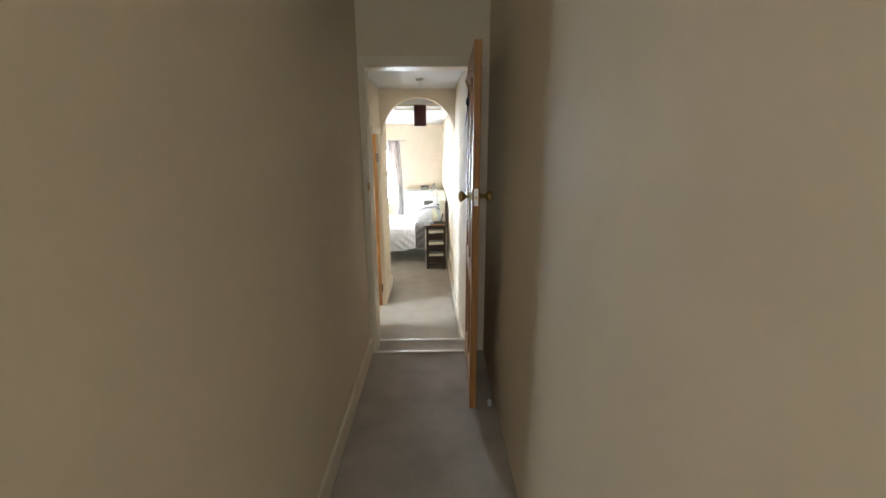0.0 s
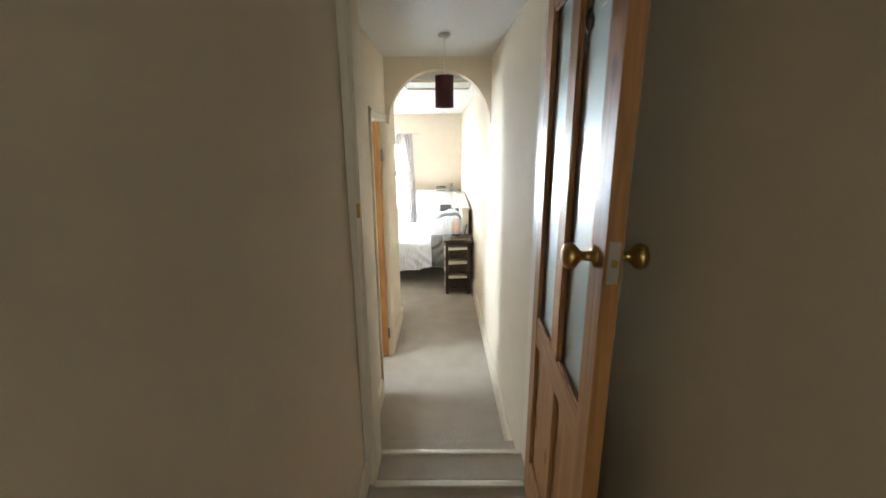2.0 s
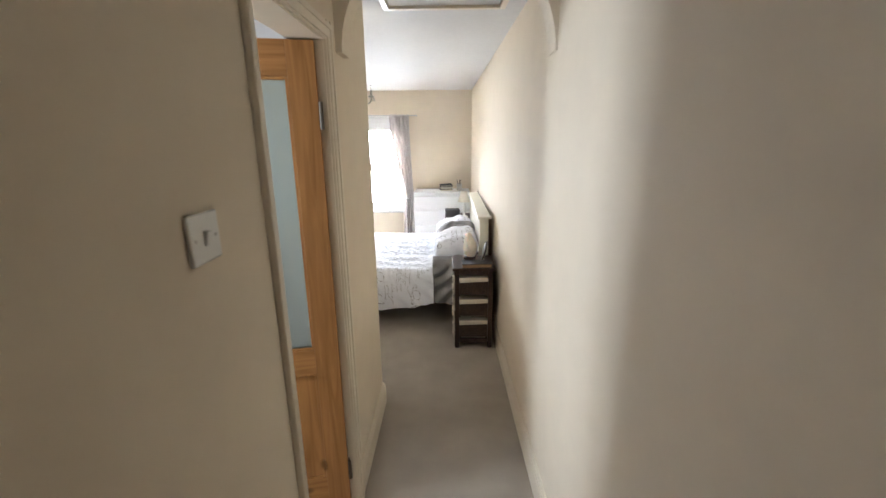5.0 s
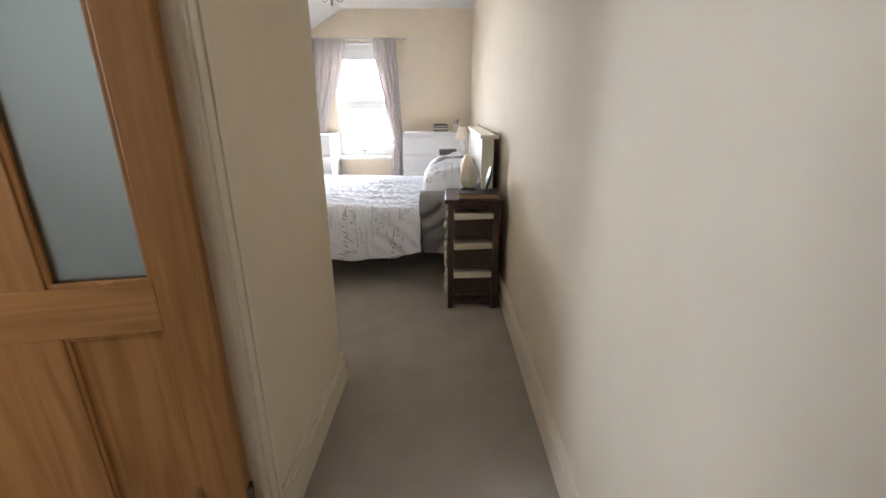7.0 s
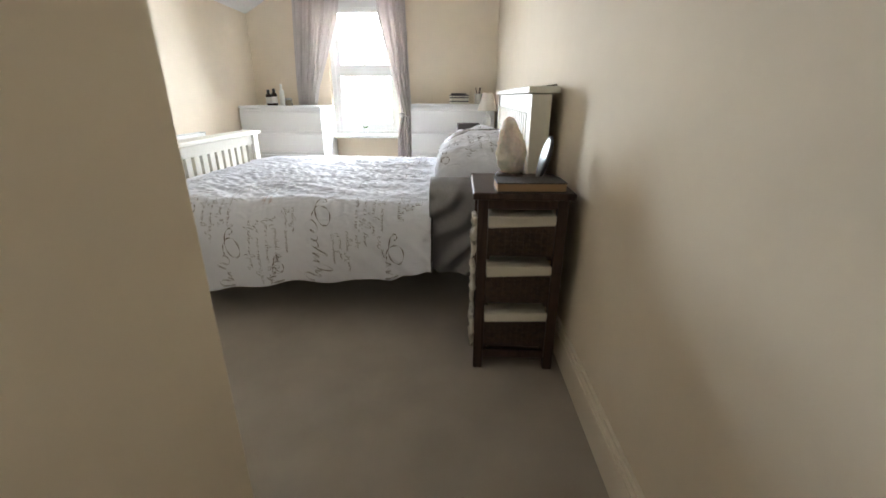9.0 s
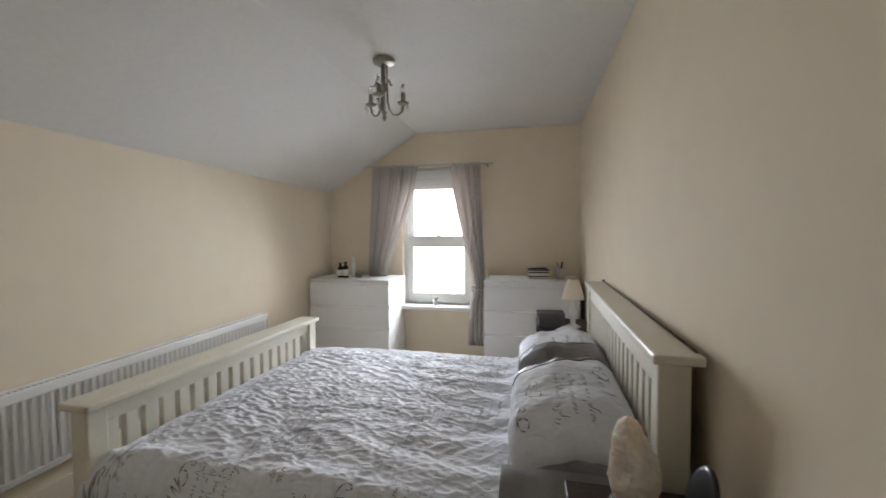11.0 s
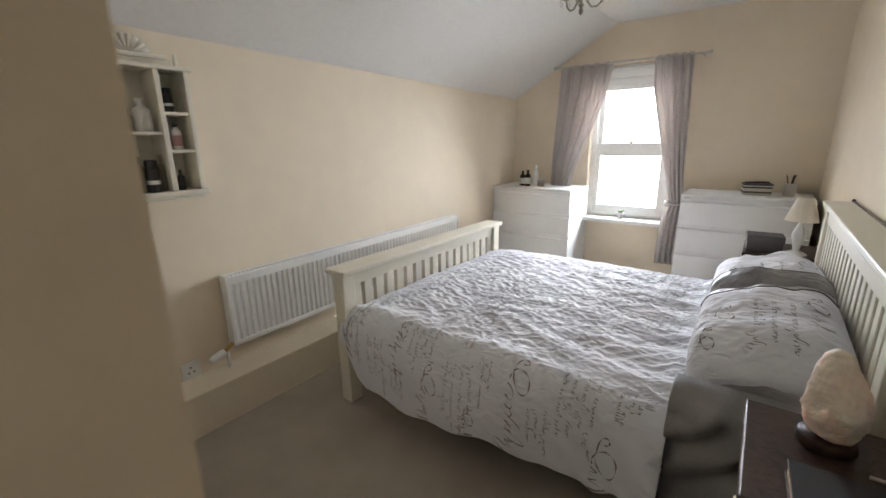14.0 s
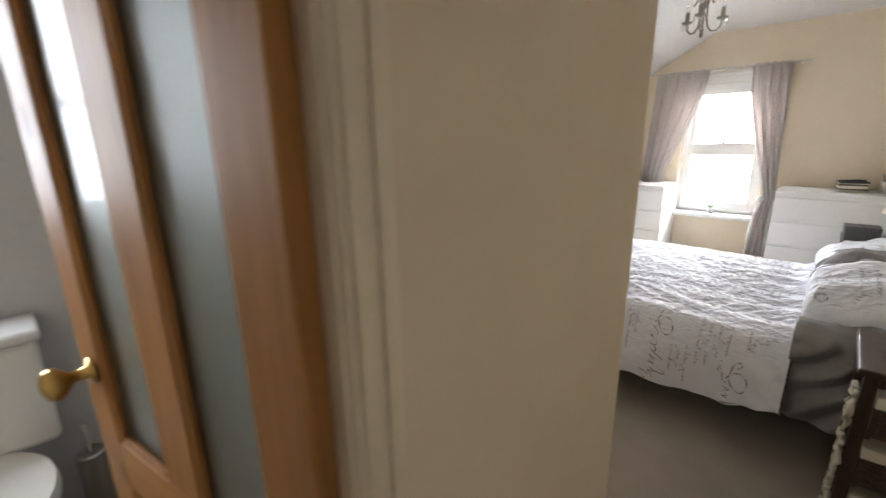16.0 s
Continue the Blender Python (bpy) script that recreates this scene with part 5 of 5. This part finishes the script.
bottle(-1.75, 6.825, 1.296, 0.020, 0.110, WB, "white lotion bottle with red printing", cap=BLACK, labelled=material("dusty_pink_label", (0.45, 0.24, 0.22), 0.6))
bottle(-1.75, 6.815, 1.128, 0.014, 0.085, BLACK, "small black toiletry bottle", cap=BLACK)
hb = thing("hairbrush", "red plastic hairbrush leaning in the shelf", "hairbrush", pose(-1.75, 6.545, 1.304, -38, 0, 0))
part("handle", block(-0.010, 0.010, -0.010, 0.010, 0.0, 0.07, 0.004), RED, hb)
part("head", block(-0.016, 0.016, -0.016, 0.016, 0.068, 0.125, 0.006), RED, hb)
single("hair_tie", tube([(-1.75 + 0.03 * math.cos(k), 6.545 + 0.035 * math.sin(k), 1.306 + 0.006 * math.sin(2 * k)) for k in [j * math.pi / 8 for j in range(17)]], 0.007, 8), BLACK, "tangled black hair tie on the shelf", "hair tie", smooth=True)
single("carton", block(-1.80, -1.745, 6.48, 6.565, 1.128, 1.20, 0.002), OLIVE, "olive green carton on the shelf", "carton")
single("photo_frame", block(-1.80, -1.79, 6.50, 6.53, 1.20, 1.24, 0.002), STEEL, "tiny metal photo frame standing on the carton", "frame")
FELT = material("black_felt", (0.012, 0.011, 0.011), 0.95, bump=0.4, bump_scale=300)
hat = thing("hat", "black felt hat propped on the shelf end", "hat", pose(-1.745, 6.525, 1.565, 0, 78, 0))
part("brim", lathe([(0.05, 0.0), (0.105, -0.002), (0.112, 0.002), (0.105, 0.006), (0.05, 0.008)], 36), FELT, hat, smooth=True)
part("crown", lathe([(0.068, 0.004), (0.066, 0.04), (0.055, 0.07), (0.03, 0.082), (0.001, 0.082)], 30), FELT, hat, smooth=True)

# ---------------------------------------------------------------- glass-sided cabinet beside the bedroom wall
gc = thing("glass_cabinet", "slim glass-sided cabinet with black edge and white knob", "cabinet", pose(-0.80, 6.268, 0))
part("side_glass", block(0.0, 0.006, 0.0, 0.030, 0.03, 1.15), gl, gc, "mirrored glass side")
part("black_edge", block(-0.002, 0.010, 0.030, 0.042, 0.0, 1.17, 0.002), BLACK, gc)
part("body", block(-0.42, 0.0, 0.0, 0.030, 0.0, 1.17, 0.003), BLACK, gc)
part("knob", lathe([(0.006, 0.042), (0.007, 0.048), (0.014, 0.052), (0.016, 0.060), (0.010, 0.066), (0.001, 0.067)], 18, at=(0.0, 0, 0.79), axis="y"), CERAMIC, gc, "round white knob", smooth=True)

# ---------------------------------------------------------------- chandelier
ch = thing("chandelier", "three-armed pale metal chandelier with candle lights and crystal drops", "chandelier", pose(-0.645, 8.44, 0))
PEWTER = material("aged_cream_metal", (0.34, 0.32, 0.26), 0.45, 0.5, scale=30, amount=0.5)
part("ceiling_plate", lathe([(0.062, CEIL3), (0.064, CEIL3 - 0.006), (0.060, CEIL3 - 0.022), (0.05, CEIL3 - 0.028)], 30), PEWTER, ch, smooth=True)
part("stem", tube([(0, 0, CEIL3 - 0.02), (0, 0, 1.99)], 0.007, 10), PEWTER, ch, smooth=True)
part("finial", lathe([(0.004, 1.945), (0.010, 1.955), (0.012, 1.968), (0.006, 1.98), (0.016, 1.99), (0.008, 2.0)], 16), PEWTER, ch, smooth=True)
CRYSTAL = glass("crystal", (0.95, 0.95, 0.95), 0.02)
for k in range(3):
    a = radians(35 + 120 * k)
    c, s = math.cos(a), math.sin(a)
    arm = []
    for r, z in ((0.016, 2.26), (0.018, 2.15), (0.020, 2.06), (0.030, 2.01), (0.052, 1.985), (0.080, 1.985), (0.104, 2.008), (0.112, 2.045)):
        arm.append((r * c, r * s, z))
    A = part("arm", tube(arm, 0.0055, 8), PEWTER, ch, smooth=True)
    part("drip_pan", lathe([(0.006, 2.04), (0.030, 2.052), (0.033, 2.06), (0.028, 2.058), (0.006, 2.056)], 20, at=(0.112 * c, 0.112 * s, 0)), PEWTER, A, smooth=True)
    part("candle_sleeve", lathe([(0.013, 2.056), (0.013, 2.11), (0.011, 2.112)], 16, at=(0.112 * c, 0.112 * s, 0)), PEWTER, A, smooth=True)
    part("bulb", lathe([(0.007, 2.112), (0.013, 2.128), (0.011, 2.145), (0.003, 2.168)], 14, at=(0.112 * c, 0.112 * s, 0)), CRYSTAL, A, "clear candle bulb", smooth=True)
    for q in range(3):
        b = a + (q - 1) * 1.2
        px, py = 0.112 * c + 0.031 * math.cos(b), 0.112 * s + 0.031 * math.sin(b)
        part("crystal_drop", lathe([(0.001, 2.055), (0.003, 2.045), (0.006, 2.03), (0.001, 2.01)], 8, at=(px, py, 0)), CRYSTAL, A)
    b = a + radians(60)
    c, s = math.cos(b), math.sin(b)
    scroll = [((0.02 + 0.045 * (i / 12)) * c, (0.02 + 0.045 * (i / 12)) * s, 2.11 + 0.035 * math.sin(i / 12 * 5) + 0.06 * (i / 12)) for i in range(13)]
    part("scroll_leaf", tube(scroll, [0.003 + 0.003 * math.sin(i / 12 * math.pi) for i in range(13)], 6), PEWTER, ch, smooth=True)

# ---------------------------------------------------------------- bathroom
wb = thing("window_2", "white bathroom window with frosted glass", "window")
wb["kind"] = "structure"
bm = block(-1.90, -1.84, BW[0], BW[0] + 0.05, BW[2], BW[3], 0.003)
slab(bm, -1.90, -1.84, BW[1] - 0.05, BW[1], BW[2], BW[3], 0.003)
slab(bm, -1.90, -1.84, BW[0] + 0.05, BW[1] - 0.05, BW[2], BW[2] + 0.05, 0.003)
slab(bm, -1.90, -1.84, BW[0] + 0.05, BW[1] - 0.05, BW[3] - 0.05, BW[3], 0.003)
slab(bm, -1.90, -1.84, BW[0] + 0.05, BW[1] - 0.05, 1.49, 1.53, 0.003)
part("window_frame", bm, WHITE, wb)
part("window_sill", block(-1.86, -1.72, BW[0] - 0.02, BW[1] + 0.02, BW[2] - 0.03, BW[2], 0.005), WHITE, wb)
to = thing("toilet", "white close-coupled ceramic toilet with closed lid", "toilet", pose(-1.742, 4.99, 0))
part("cistern", block(0.0, 0.19, -0.215, 0.215, 0.42, 0.775, 0.025), CERAMIC, to, "white ceramic cistern", smooth=True)
part("cistern_lid", block(-0.004, 0.205, -0.228, 0.228, 0.775, 0.815, 0.014), CERAMIC, to, smooth=True)
part("flush_button", lathe([(0.02, 0.815), (0.02, 0.82), (0.016, 0.822)], 18, at=(0.10, 0, 0)), STEEL, to)


def oval(bm, z0, z1, k, cx=0.40, rx=0.24, ry=0.185, n=36):
    lo = [bm.verts.new((cx + rx * k * math.cos(2 * math.pi * i / n), ry * k * math.sin(2 * math.pi * i / n), z0)) for i in range(n)]
    hi = [bm.verts.new((cx + rx * math.cos(2 * math.pi * i / n), ry * math.sin(2 * math.pi * i / n), z1)) for i in range(n)]
    bm.faces.new(lo[::-1])
    bm.faces.new(hi)
    for i in range(n):
        bm.faces.new((lo[i], lo[(i + 1) % n], hi[(i + 1) % n], hi[i]))
    return bm


bm = oval(bmesh.new(), 0.0, 0.40, 0.62)
slab(bm, 0.02, 0.30, -0.10, 0.10, 0.0, 0.42, 0.02)
part("bowl", bm, CERAMIC, to, smooth=False)
part("seat", oval(bmesh.new(), 0.40, 0.418, 0.98, rx=0.245, ry=0.19), PLASTIC, to)
part("lid", oval(bmesh.new(), 0.42, 0.445, 1.02, rx=0.236, ry=0.184), PLASTIC, to)
bn = thing("toilet_brush_holder", "slim chrome brush holder beside the toilet", "brush holder", pose(-1.60, 5.255, 0))
part("holder", lathe([(0.045, 0), (0.048, 0.005), (0.042, 0.30), (0.044, 0.305), (0.038, 0.31)], 24), STEEL, bn, smooth=True)
part("handle", tube([(0, 0, 0.30), (0, 0, 0.42)], 0.008, 10), STEEL, bn, smooth=True)
bottle(-1.80, 4.92, BW[2], 0.03, 0.19, material("orange_bottle", (0.65, 0.30, 0.02), 0.3), "orange plastic bottle on the bathroom sill", cap=WB)
bottle(-1.80, 4.82, BW[2], 0.032, 0.17, WB, "white plastic bottle on the bathroom sill", cap=WB)
